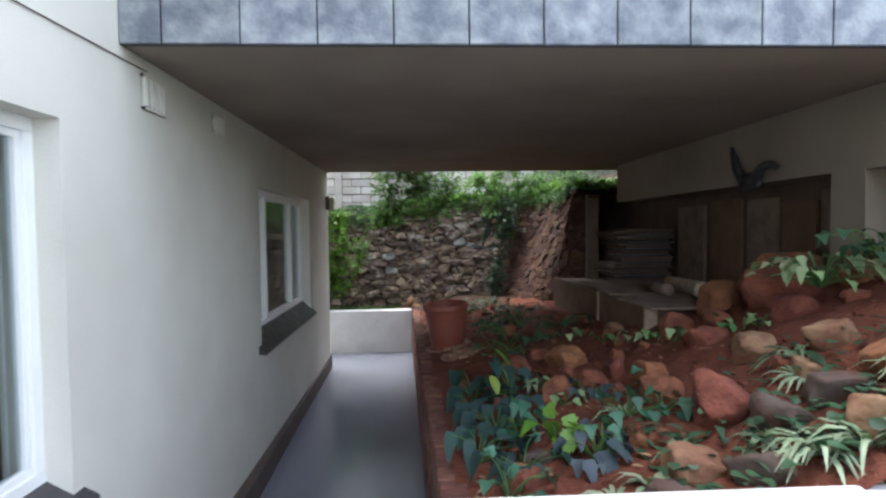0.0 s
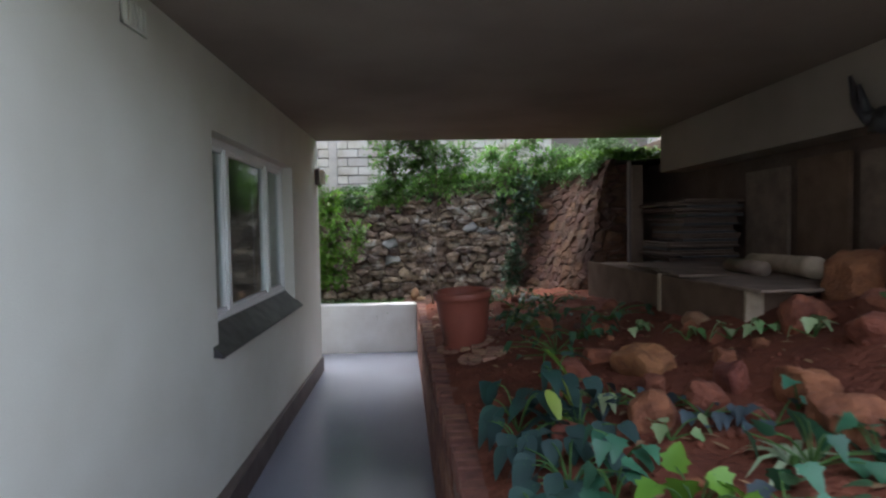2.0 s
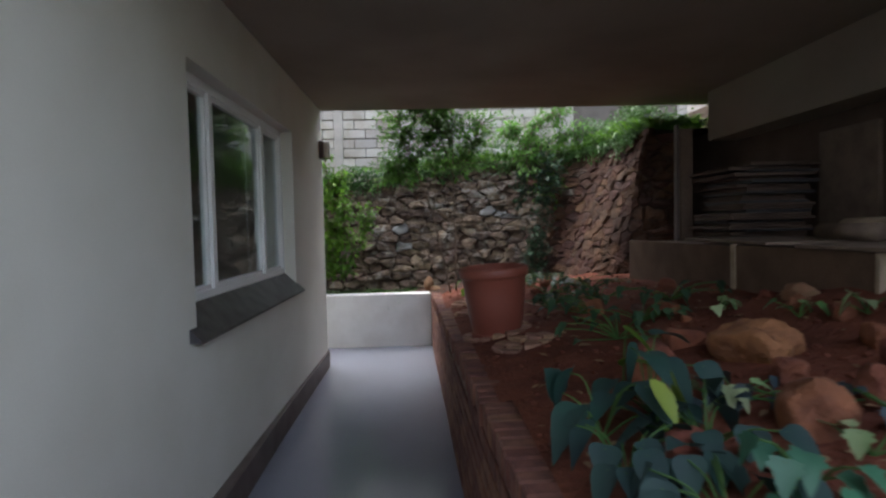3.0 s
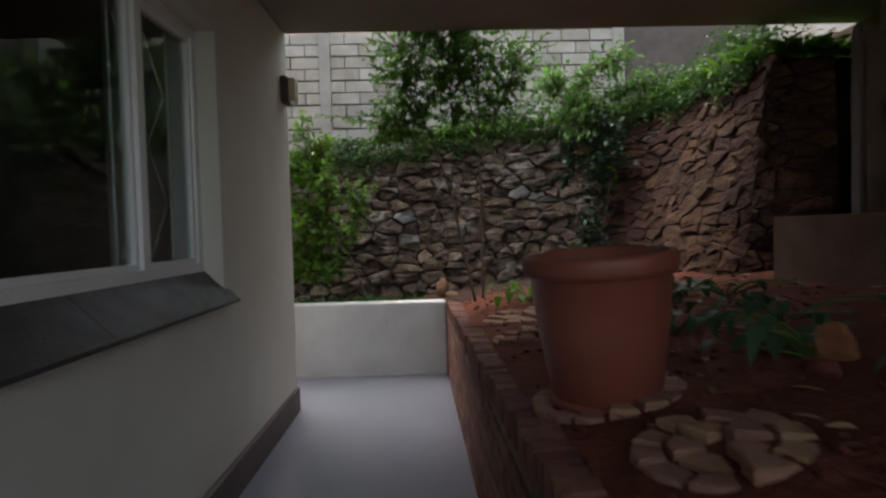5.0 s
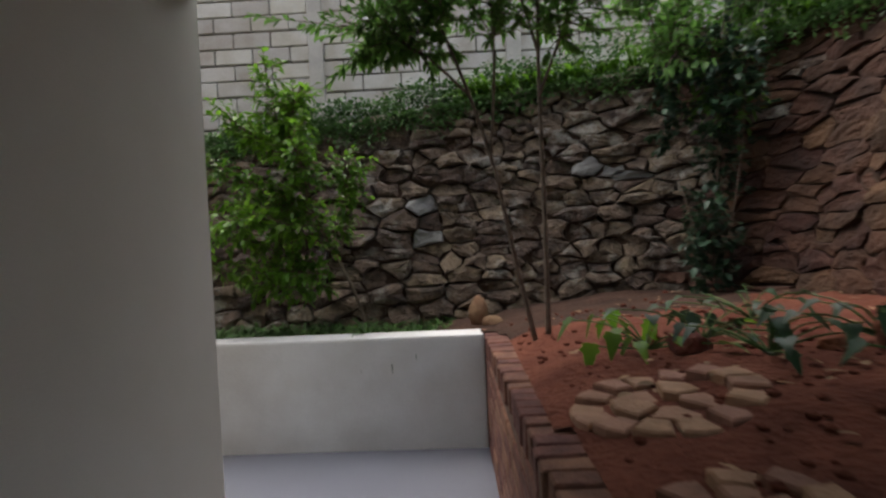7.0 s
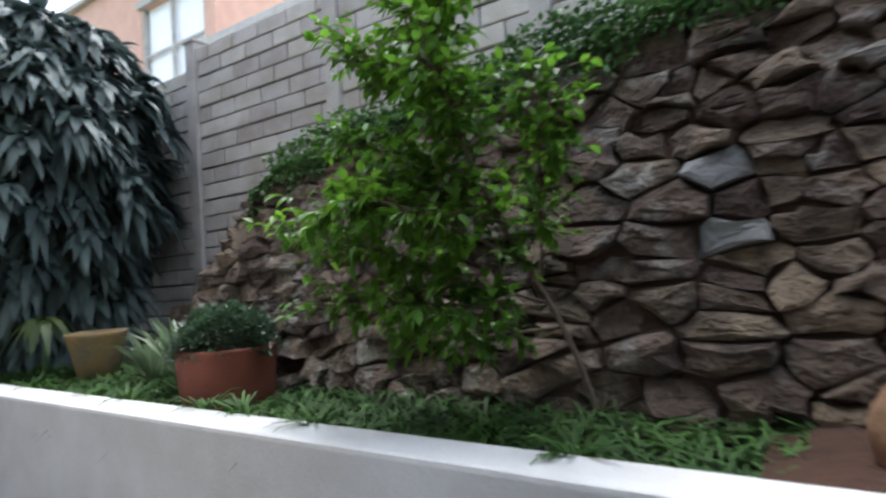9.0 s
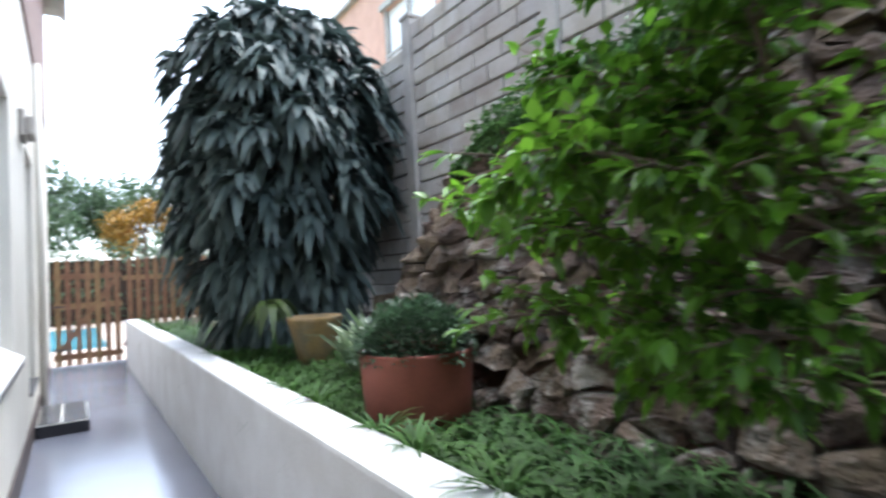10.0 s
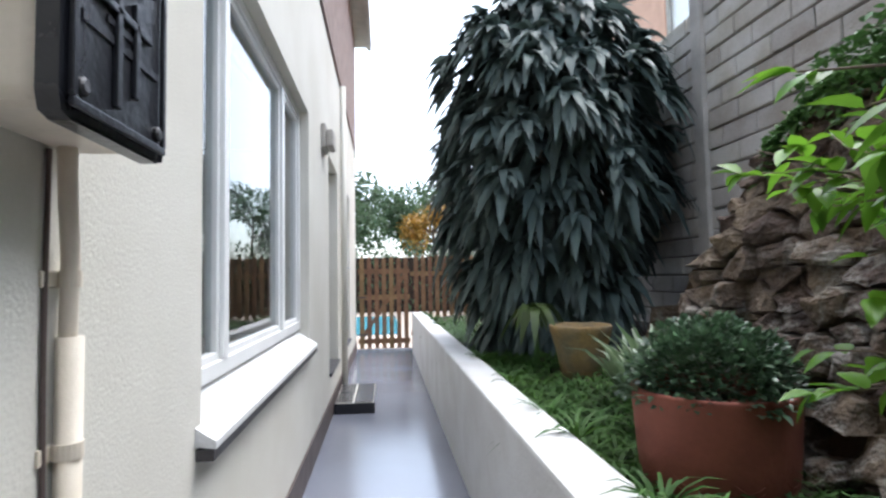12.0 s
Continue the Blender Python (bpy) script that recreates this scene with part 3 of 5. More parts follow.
# ---------------------------------------------------------------- windows and doors
def window(name, axis, face, a0, a1, z0, z1, mullions, label, bars=False, inward=-1, deep=0.09):
    """A white framed window set back in its opening, on the wall face of x (east) or y (north)."""
    def rows(*rs):
        bm = bmesh.new()
        for p, q, d0, d1, lo, hi in rs:
            f0, f1 = sorted((face + inward * d0, face + inward * d1))
            if axis == "x":
                box(bm, f0, f1, p, q, lo, hi, bevel=0.004)
            else:
                box(bm, p, q, f0, f1, lo, hi, bevel=0.004)
        return bm
    t = 0.055
    win = structure(name, rows((a0, a1, deep, deep + 0.06, z0, z0 + t), (a0, a1, deep, deep + 0.06, z1 - t, z1),
                               (a0, a0 + t, deep, deep + 0.06, z0 + t, z1 - t), (a1 - t, a1, deep, deep + 0.06, z0 + t, z1 - t)), GLOSSWHITE, label, "window")
    edges = [a0 + t, *mullions, a1 - t]
    for m in mullions:
        part("mullion", rows((m - 0.03, m + 0.03, deep - 0.006, deep + 0.06, z0 + t, z1 - t)), GLOSSWHITE, win)
    for p, q in zip(edges, edges[1:]):
        p, q = p + (0.03 if p in mullions else 0), q - (0.03 if q in mullions else 0)
        pane = part("pane", rows((p, q, deep + 0.03, deep + 0.034, z0 + t, z1 - t)), GLASS, win)
        pane.visible_shadow = False
        s = 0.028
        part("sash", rows((p, q, deep + 0.012, deep + 0.05, z0 + t, z0 + t + s), (p, q, deep + 0.012, deep + 0.05, z1 - t - s, z1 - t),
                          (p, p + s, deep + 0.012, deep + 0.05, z0 + t + s, z1 - t - s), (q - s, q, deep + 0.012, deep + 0.05, z0 + t + s, z1 - t - s)), GLOSSWHITE, win)
    if bars:
        d = face + inward * (deep + 0.14)
        b0, b1 = (a0, a1) if bars is True else bars
        n = max(2, round((b1 - b0) / 0.32))
        step = (b1 - b0) / n
        for i in range(n + 1):
            bm = bmesh.new()
            a = b0 + i * step
            tube(bm, [(d, a, z0), (d, a, z1)], 0.007, sides=6)
            part("burglar_bar", bm, GLOSSWHITE, win)
            if i < n:
                zz = np.linspace(z0 + 0.1, z1 - 0.1, 5)
                bm = bmesh.new()
                tube(bm, [(d, a + step * (0.85 if k % 2 else 0.15), z) for k, z in enumerate(zz)], 0.006, sides=6)
                part("burglar_bar", bm, GLOSSWHITE, win)
    return win


def sill(name, axis, face, a0, a1, z, drop, thick, out, mat, label, joints=0):
    """A sloping sill in the opening that stands proud of the wall."""
    bm = bmesh.new()
    n = joints + 1
    for i in range(n):
        p, q = a0 + (a1 - a0) * i / n + 0.002, a0 + (a1 - a0) * (i + 1) / n - 0.002
        prof = [(-0.10, z), (out, z - drop), (out, z - drop - thick), (-0.10, z - drop - thick + 0.02)]
        ends = []
        for a in (p, q):
            ends.append([bm.verts.new((face + d, a, h) if axis == "x" else (a, face + d, h)) for d, h in prof])
        for k in range(4):
            bm.faces.new((ends[0][k], ends[0][(k + 1) % 4], ends[1][(k + 1) % 4], ends[1][k]))
        bm.faces.new(ends[0])
        bm.faces.new(ends[1])
    return structure(name, bm, mat, label, "window sill")


window("window_1", "x", HX, *W1[:2], W1[2] + 0.08, W1[3], [2.40], "white framed window with white burglar bars", bars=True, deep=0.1)
window("window_2", "x", HX, *W2[:2], W2[2] + 0.115, W2[3], [6.10, 7.14], "white framed window with burglar bars and dark panes", bars=(7.17, 7.68), deep=0.1)
window("window_3", "y", NY, *W3[:2], W3[2] + 0.10, W3[3], [-4.27, -3.12], "wide white framed window mirroring the bright sky", deep=0.06)
sill("window_sill_1", "x", HX, W1[0] - 0.05, W1[1] + 0.07, W1[2] + 0.085, 0.09, 0.03, 0.06, SILL, "dark slate window sill")
sill("window_sill_2", "x", HX, W2[0] - 0.09, W2[1] + 0.06, W2[2] + 0.125, 0.155, 0.016, 0.06, SILL, "thick dark slate window sill", 1)
sill("window_sill_3", "y", NY, W3[0] - 0.02, W3[1] + 0.05, W3[2] + 0.10, 0.105, 0.02, 0.055, WHITE, "pale tiled window sill", 4)
structure("sill_edge", boxes((W3[0] - 0.02, W3[1] + 0.05, NY + 0.003, NY + 0.05, W3[2] - 0.056, W3[2] - 0.026)), SILL, "dark underside of the pale sill", "window sill")

for i, d in enumerate((D1, D2)):
    frame_bm = boxes((d[0], d[0] + 0.06, NY - 0.2, NY - 0.1, d[2], d[3]), (d[1] - 0.06, d[1], NY - 0.2, NY - 0.1, d[2], d[3]), (d[0] + 0.06, d[1] - 0.06, NY - 0.2, NY - 0.1, d[3] - 0.06, d[3]), bevel=0.004)
    door = structure("door_%d" % (i + 1), frame_bm, GLOSSWHITE, "white painted door set deep in the wall", "door")
    part("leaf", boxes((d[0] + 0.06, d[1] - 0.06, NY - 0.19, NY - 0.145, d[2] + 0.01, d[3] - 0.06), bevel=0.004), GLOSSWHITE, door)
    part("threshold", boxes((d[0], d[1], NY - 0.2, NY + 0.02, d[2] - 0.02, d[2] + 0.01), bevel=0.004), SILL, door, "dark threshold")
    bm = bmesh.new()
    hx = d[1] - 0.16
    hy = NY - 0.145 if i == 0 else NY - 0.02
    tube(bm, [(hx, NY - 0.145, 1.46), (hx, hy + 0.07, 1.46), (hx - 0.03, hy + 0.08, 1.462), (hx - 0.13, hy + 0.08, 1.455)], 0.011, 0.009)
    part("handle", bm, METAL, door, "bright metal lever handle")

# ---------------------------------------------------------------- fittings on the walls
def vent(y, z, w, h, label):
    v = thing("air_vent", (HX, y, z - h / 2), label, "vent", "air vents of the wall")
    # A dark plate on the wall stands in for the shade behind the slats.
    part("backing", boxes((HX + 0.001, HX + 0.006, y - w / 2, y + w / 2, z - h / 2, z + h / 2)), SKIRT, v, "dark plate in place of the vent's inner shade")
    part("frame", boxes((HX, HX + 0.016, y - w / 2, y + w / 2, z - h / 2, z - h / 2 + 0.014), (HX, HX + 0.016, y - w / 2, y + w / 2, z + h / 2 - 0.014, z + h / 2),
                        (HX, HX + 0.016, y - w / 2, y - w / 2 + 0.014, z - h / 2, z + h / 2), (HX, HX + 0.016, y + w / 2 - 0.014, y + w / 2, z - h / 2, z + h / 2)), PLASTER, v)
    for k in range(5):
        a = y - w / 2 + (k + 0.5) * w / 5
        part("slat", boxes((HX + 0.004, HX + 0.02, a - 0.011, a + 0.011, z - h / 2 + 0.012, z + h / 2 - 0.012), bevel=0.003), PLASTER, v)


vent(3.73, 2.775, 0.24, 0.17, "cream slatted air vent high on the plastered wall")
vent(4.645, 2.805, 0.22, 0.13, "cream slatted air vent close under the soffit")

wire = thing("wall_cable", (HX, 1.6, 2.66), "thin dark cable clipped along the plastered wall", "cable")
bm = bmesh.new()
tube(bm, [(HX + 0.006, y, 2.864 + 0.02 * (y - 2.75)) for y in np.linspace(0.6, 3.66, 8)], 0.0035, sides=6)
part("cord", bm, SKIRT, wire)


def bulkhead(x, y, z, toward, label):
    """A round-cornered bulkhead lamp on a wall; toward: 'x' or 'y'."""
    lamp = thing("wall_lamp", (x, y, z - 0.1), label, "lamp", "lamps of the house wall")
    if toward == "x":
        part("base", boxes((x, x + 0.05, y - 0.07, y + 0.07, z - 0.1, z + 0.1), bevel=0.012), SKIRT, lamp, "dark base")
        part("shade", boxes((x + 0.05, x + 0.11, y - 0.06, y + 0.06, z - 0.09, z + 0.09), bevel=0.025), CREAM, lamp, "clouded cover")
    else:
        part("base", boxes((x - 0.16, x + 0.16, y, y + 0.04, z - 0.1, z + 0.1), bevel=0.012), POSTCON, lamp, "grey base")
        part("shade", boxes((x - 0.14, x + 0.14, y + 0.04, y + 0.1, z - 0.09, z + 0.06), bevel=0.025), POSTCON, lamp, "grey cover")


bulkhead(HX, 9.03, 2.48, "x", "small bulkhead lamp near the corner of the house")
bulkhead(-5.85, NY, 2.52, "y", "grey bulkhead lamp above the door")

# meter box with its ribbed black lid
meter = thing("meter_box", (-1.85, NY, 1.47), "cream meter box with a ribbed black plastic lid", "meter box")
part("body", boxes((-1.99, -1.71, NY, NY + 0.12, 1.50, 2.05), bevel=0.02), CREAM, meter, "weathered cream body")
lid = part("lid", boxes((-2.0, -1.70, NY + 0.12, NY + 0.15, 1.485, 2.06), bevel=0.028), BLACK, meter, "black plastic lid")
part("rim", boxes((-1.985, -1.715, NY + 0.15, NY + 0.157, 1.5, 1.512), (-1.985, -1.715, NY + 0.15, NY + 0.157, 2.035, 2.045), (-1.987, -1.975, NY + 0.15, NY + 0.157, 1.512, 2.035), (-1.725, -1.713, NY + 0.15, NY + 0.157, 1.512, 2.035), bevel=0.002), BLACK, lid)
for k in range(2):
    x = -1.825 - 0.055 * k
    part("rib", boxes((x - 0.007, x + 0.007, NY + 0.15, NY + 0.158, 1.53 + 0.03 * (k == 1), 1.70), bevel=0.002), BLACK, lid)
part("rib", boxes((-1.93, -1.76, NY + 0.15, NY + 0.158, 1.66, 1.672), bevel=0.002), BLACK, lid)
part("window", boxes((-1.93, -1.76, NY + 0.15, NY + 0.172, 1.73, 1.93), bevel=0.012), BLACK, lid, "raised frame of the reading window")
part("pane", boxes((-1.905, -1.785, NY + 0.172, NY + 0.175, 1.765, 1.905), bevel=0.002), GLOSSWHITE, lid, "pale reading pane")
part("lettering", boxes((-1.96, -1.74, NY + 0.15, NY + 0.153, 1.615, 1.628), (-1.90, -1.80, NY + 0.15, NY + 0.153, 1.64, 1.65)), BLACK, lid, "raised worn lettering")
for x in (-1.96, -1.74):
    part("screw", lathe([(0.012, 0), (0.012, 0.006), (0.008, 0.009), (0.001, 0.009)], (0, 0, 0), 12), SILL, lid).matrix_basis = pose(x, NY + 0.15, 1.53, -90)
pipe = thing("conduit_pipe", (-1.98, NY, 0.0), "cream conduit pipe clipped to the wall under the meter box", "pipe")
bm = bmesh.new()
tube(bm, smooth_path([(-1.93, NY + 0.035, 1.5), (-1.935, NY + 0.035, 1.42), (-1.965, NY + 0.024, 1.33), (-1.97, NY + 0.02, 1.26), (-1.97, NY + 0.02, 1.18)], 5), 0.0135, sides=14)
part("upper_pipe", bm, CREAM, pipe, smooth=True)
bm = bmesh.new()
tube(bm, [(-1.972, NY + 0.022, 1.21), (-1.972, NY + 0.022, 0.0)], 0.0195, sides=18)
part("sleeve", bm, CREAM, pipe, "wider cream sleeve", smooth=True)
for z, r in ((1.30, 0.0165), (1.035, 0.0225), (0.45, 0.0225)):
    bm = boxes((-2.015, -1.925, NY, NY + 0.006, z - 0.013, z + 0.013), bevel=0.003)
    tube(bm, [(-1.972, NY + 0.021, z - 0.013), (-1.972, NY + 0.021, z + 0.013)], r, sides=18)
    part("saddle", bm, CREAM, pipe)
for i, x in enumerate((-1.937,)):
    bm = bmesh.new()
    tube(bm, smooth_path([(x, NY + 0.005, 1.5), (x + 0.004, NY + 0.005, 1.2), (x - 0.003, NY + 0.005, 0.8), (x, NY + 0.005, 0.02)], 4), 0.0042, sides=8)
    part("thin_cable", bm, SKIRT, pipe, "rust-brown cable beside the pipe")
down = thing("downpipe", (-7.65, NY, 0.0), "slim cream downpipe on the house wall", "pipe")
bm = bmesh.new()
tube(bm, [(-7.65, NY + 0.045, 0.0), (-7.65, NY + 0.045, 3.62)], 0.035, sides=14)
part("pipe", bm, PLASTER, down, smooth=True)

# step in front of the first door
door_step = thing("door_step", (-7.0, 9.36, 0), "low black step with two glossy tiles below the door", "step")
part("frame", boxes((-7.5, -6.52, NY + 0.02, 9.57, 0.0, 0.10), bevel=0.006), BLACK, door_step)
part("joint", boxes((-7.49, -6.53, NY + 0.03, 9.56, 0.10, 0.107)), PLASTER, door_step, "pale tile joints")
for x0, x1 in ((-7.48, -7.02), (-7.0, -6.54)):
    for y0, y1 in ((NY + 0.035, 9.355), (9.37, 9.555)):
        part("tile", boxes((x0, x1, y0, y1, 0.10, 0.112), bevel=0.003), RUBBER, door_step)

# ---------------------------------------------------------------- garden gate and what lies beyond it
def pickets(parent, y0, y1, x, top, n):
    for i in range(n):
        y = y0 + (i + 0.5) * (y1 - y0) / n
        w = 0.038
        bm = bmesh.new()
        h = top + random.uniform(-0.015, 0.015)
        prof = [(y - w, 0.05), (y + w, 0.05), (y + w, h - 0.05), (y, h), (y - w, h - 0.05)]
        f = [bm.verts.new((x, p, z)) for p, z in prof]
        b = [bm.verts.new((x - 0.02, p, z)) for p, z in prof]
        bm.faces.new(f)
        bm.faces.new(b)
        for k in range(5):
            bm.faces.new((f[k], f[(k + 1) % 5], b[(k + 1) % 5], b[k]))
        part("picket", bm, TIMBER, parent)


gate = thing("picket_gate", (-11.25, 9.68, 0), "brown timber picket gate with a diagonal brace", "gate")
pickets(gate, 9.2, 10.14, -11.22, 1.72, 7)
for z in (0.18, 0.98, 1.45):
    part("rail", boxes((-11.28, -11.243, 9.2, 10.14, z - 0.045, z + 0.045), bevel=0.004), TIMBER, gate)
bm = bmesh.new()
tube(bm, [(-11.26, 9.24, 0.2), (-11.26, 10.08, 1.43)], 0.045, sides=4)
part("brace", bm, TIMBER, gate)
for z in (0.98, 0.3):
    part("hinge", boxes((-11.22, -11.214, 9.18, 9.36, z - 0.015, z + 0.015)), SKIRT, gate, "dark metal hinge")
side_fence = thing("picket_fence", (-11.35, 11.2, 0), "brown timber picket fence beside the gate", "fence")
pickets(side_fence, 10.2, 12.3, -11.3, 1.75, 16)
for z in (0.3, 1.4):
    part("rail", boxes((-11.36, -11.323, 10.16, 12.32, z - 0.04, z + 0.04), bevel=0.004), TIMBER, side_fence)
structure("pool_paving", boxes((-24, -11.6, 2, 20, -0.2, -0.02)), PAVING, "pale paving round the pool", "paving")
structure("pool", boxes((-21, -14.5, 6.0, 10.05, -0.03, 0.0)), POOL, "blue water of a swimming pool", "water")


def far_tree(name, at, height, spread, seed, mat, label, trunk_r=0.14, n=5200, leaf=0.22, low=0.3):
    rng = np.random.default_rng(seed)
    t = thing(name, at, label, "tree", "trees beyond the gate")
    base = np.array(at, float)
    bm = bmesh.new()
    tube(bm, smooth_path([base, base + (0.1, 0.1, height * 0.35), base + (-0.05, 0, height * 0.75)], 4), trunk_r, trunk_r * 0.4)
    tips = []
    for k in range(9):
        a = rng.uniform(0, 6.28)
        z = height * rng.uniform(low, 0.75)
        tip = base + (math.cos(a) * spread * rng.uniform(0.5, 0.9), math.sin(a) * spread * rng.uniform(0.5, 0.9), z + height * rng.uniform(0.1, 0.25))
        tube(bm, [base + (0, 0, z), (base + (0, 0, z + 0.2) + tip) / 2, tip], trunk_r * 0.35, 0.02, 5)
        tips.append(tip)
    tips.append(base + (0, 0, height * 0.9))
    part("trunk", bm, BARK, t)
    tips = np.array(tips)
    c = tips[rng.integers(0, len(tips), n)] + unit(rng, n) * (spread * 0.42 * rng.uniform(0.2, 1, (n, 1)) ** 0.5)
    part("crown", leaves("crown", c, unit(rng, n) - (0, 0, 0.3), rng.uniform(0.6, 1.2, n) * leaf, leaf * 0.3, OVAL, 0.2, rng=rng), mat, t)


far_tree("broadleaf_tree", (-25, 7.6, -0.05), 7.4, 2.3, 3, L_FAR, "tall leafy tree beyond the pool")
far_tree("broadleaf_tree", (-30, 11.3, -0.05), 6.2, 2.6, 4, L_FAR, "leafy tree beyond the pool")
far_tree("sunlit_tree", (-26, 11.9, -0.05), 4.8, 1.4, 5, L_SUNLIT, "small tree with low golden sunlight put into its leaf colour", n=1500, low=0.45)
far_tree("broadleaf_tree", (-34, 16, -0.05), 6.5, 3.0, 6, L_FAR, "leafy tree far behind the boundary")
rng = np.random.default_rng(21)
hedge = thing("hedge", (-24, 10, -0.05), "long dense green hedge beyond the pool", "hedge")
n = 5200
c = np.c_[rng.uniform(-24.6, -23.4, n), rng.uniform(3, 19, n), np.abs(rng.uniform(0, 2.9, n)) - 0.1 + 0.25 * np.sin(rng.uniform(0, 6, n))]
part("foliage", leaves("foliage", c, unit(rng, n) + (0.5, 0, 0), 0.2, 0.06, OVAL, 0.2, rng=rng), L_FAR, hedge)
part("stem", boxes((-24.2, -23.8, 3.2, 18.8, -0.1, 2.2)), EARTH, hedge)

# neighbour's house over the boundary wall
house = thing("neighbour_house", (-9, 22, 0), "peach plastered neighbouring house with a white window", "house")
bm = bmesh.new()
for a, b, lo, hi in wall_rows(-14, 7, -0.1, 8.2, [(-9.3, -7.2, 5.0, 6.6), (-13.6, -11.6, 5.0, 6.6)]):
    box(bm, a, b, 19.0, 19.25, lo, hi)
part("front_wall", bm, PEACH, house)
part("rear_wall", boxes((-14, 7, 26, 26.2, -0.1, 8.2)), PEACH, house)
part("side_wall", boxes((-14, -13.8, 19.25, 26, -0.1, 8.2)), PEACH, house)
part("side_wall", boxes((6.8, 7, 19.25, 26, -0.1, 8.2)), PEACH, house)
part("roof", boxes((-13.98, 7.4, 18.5, 26.6, 8.2, 8.4)), POSTCON, house)
for a, b in ((-9.3, -7.2), (-13.6, -11.6)):
    win = part("window", boxes((a, a + 0.1, 19.05, 19.15, 5, 6.6), (b - 0.1, b, 19.05, 19.15, 5, 6.6), (a + 0.1, b - 0.1, 19.05, 19.15, 5, 5.1), (a + 0.1, b - 0.1, 19.05, 19.15, 6.5, 6.6), ((a + b) / 2 - 0.04, (a + b) / 2 + 0.04, 19.05, 19.15, 5.1, 6.5), (a + 0.1, b - 0.1, 19.06, 19.14, 5.75, 5.81)), GLOSSWHITE, house, "white window frame")
    part("curtain", boxes((a, b, 19.2, 19.22, 5, 6.6)), GLOSSWHITE, win, "white curtain")

tall = thing("tall_house", (-20, 22, 0), "tall pink-peach house with a wide white curtained window", "house")
bm = bmesh.new()
for a, b, lo, hi in wall_rows(-26, -14.01, -0.1, 12, [(-17.9, -14.5, 7.4, 10.7)]):
    box(bm, a, b, 19.0, 19.25, lo, hi)
part("front_wall", bm, PEACH, tall)
part("side_wall", boxes((-26, -25.8, 19.25, 26, -0.1, 12)), PEACH, tall)
part("side_wall", boxes((-14.3, -14.1, 19.25, 26, -0.1, 12)), PEACH, tall)
part("rear_wall", boxes((-25.8, -14.3, 25.8, 26, -0.1, 12)), PEACH, tall)
part("roof", boxes((-26.2, -14.02, 18.8, 26.4, 12, 12.2)), POSTCON, tall)
tall_window = part("window", boxes((-18.02, -14.38, 18.9, 19.02, 10.7, 10.9), (-17.9, -17.78, 19.04, 19.14, 7.4, 10.7), (-14.62, -14.5, 19.04, 19.14, 7.4, 10.7), (-16.3, -16.2, 19.04, 19.14, 7.4, 10.7), (-17.78, -16.3, 19.05, 19.13, 9.0, 9.08), (-16.2, -14.62, 19.05, 19.13, 9.0, 9.08)), POSTCON, tall, "grey window frame")
part("curtain", boxes((-17.9, -14.5, 19.2, 19.22, 7.4, 10.7)), GLOSSWHITE, tall_window, "white curtain")

# ---------------------------------------------------------------- pots
big = thing("large_pot", (0.44, 6.55, 0.836), "large red-brown empty plant pot on a ring of pavers", "plant pot")
prof = [(0.158, 0), (0.168, 0.01), (0.202, 0.25), (0.217, 0.40), (0.221, 0.405), (0.233, 0.41), (0.237, 0.425), (0.239, 0.455), (0.233, 0.47), (0.224, 0.473), (0.214, 0.465), (0.19, 0.25), (0.155, 0.06), (0.01, 0.06)]
pot_body = lathe(prof, (0, 0, 0.002), 56)
bmesh.ops.transform(pot_body, matrix=pose(0.44, 6.55, 0.84, 1.5, -3, 0), verts=pot_body.verts)
part("body", pot_body, TERRADARK, big, smooth=True)
part("foot", lathe([(0.176, 0), (0.181, 0.012), (0.176, 0.024), (0.164, 0.028)], (0.44, 6.55, 0.836), 48), TERRA, big, "pale dusty foot ring")

round_pot = thing("terracotta_pot", (-2.77, 10.74, 0.58), "wide terracotta pot with a small clipped bush", "plant pot")
prof = [(0.222, 0), (0.23, 0.01), (0.243, 0.15), (0.254, 0.315), (0.257, 0.327), (0.253, 0.336), (0.244, 0.335), (0.238, 0.325), (0.234, 0.28), (0.22, 0.27), (0.01, 0.275)]
part("body", lathe(prof, (-2.77, 10.74, 0.59), 56), TERRA, round_pot, smooth=True)
for z in (0.075, 0.095):
    bm = bmesh.new()
    k = [(-2.77 + (0.228 + z * 0.09) * math.cos(a), 10.74 + (0.228 + z * 0.09) * math.sin(a), 0.59 + z + 0.02 * math.sin(a * 9)) for a in np.linspace(0, 2 * math.pi, 90)]
    tube(bm, k, 0.0022, sides=5)
    part("moulding", bm, TERRA, round_pot, "raised wavy moulding", smooth=True)
rng = np.random.default_rng(31)
n = 4200
u = unit(rng, n)
u[:, 2] = np.abs(u[:, 2])
r = rng.uniform(0.35, 1, (n, 1)) ** 0.4
c = np.array((-2.79, 10.75, 0.885)) + u * r * (0.285, 0.275, 0.26) * (1 + 0.1 * np.sin(u[:, :1] * 9) * np.cos(u[:, 1:2] * 8))
bush = thing("potted_bush", (-2.77, 10.74, 0.83), "dense small-leaved bush filling the terracotta pot", "plant")
part("foliage", leaves("foliage", c, u + 0.7 * unit(rng, n), rng.uniform(0.022, 0.036, n), 0.0095, OVAL, 0.1, rng=rng), L_BUSH, bush)
bm = bmesh.new()
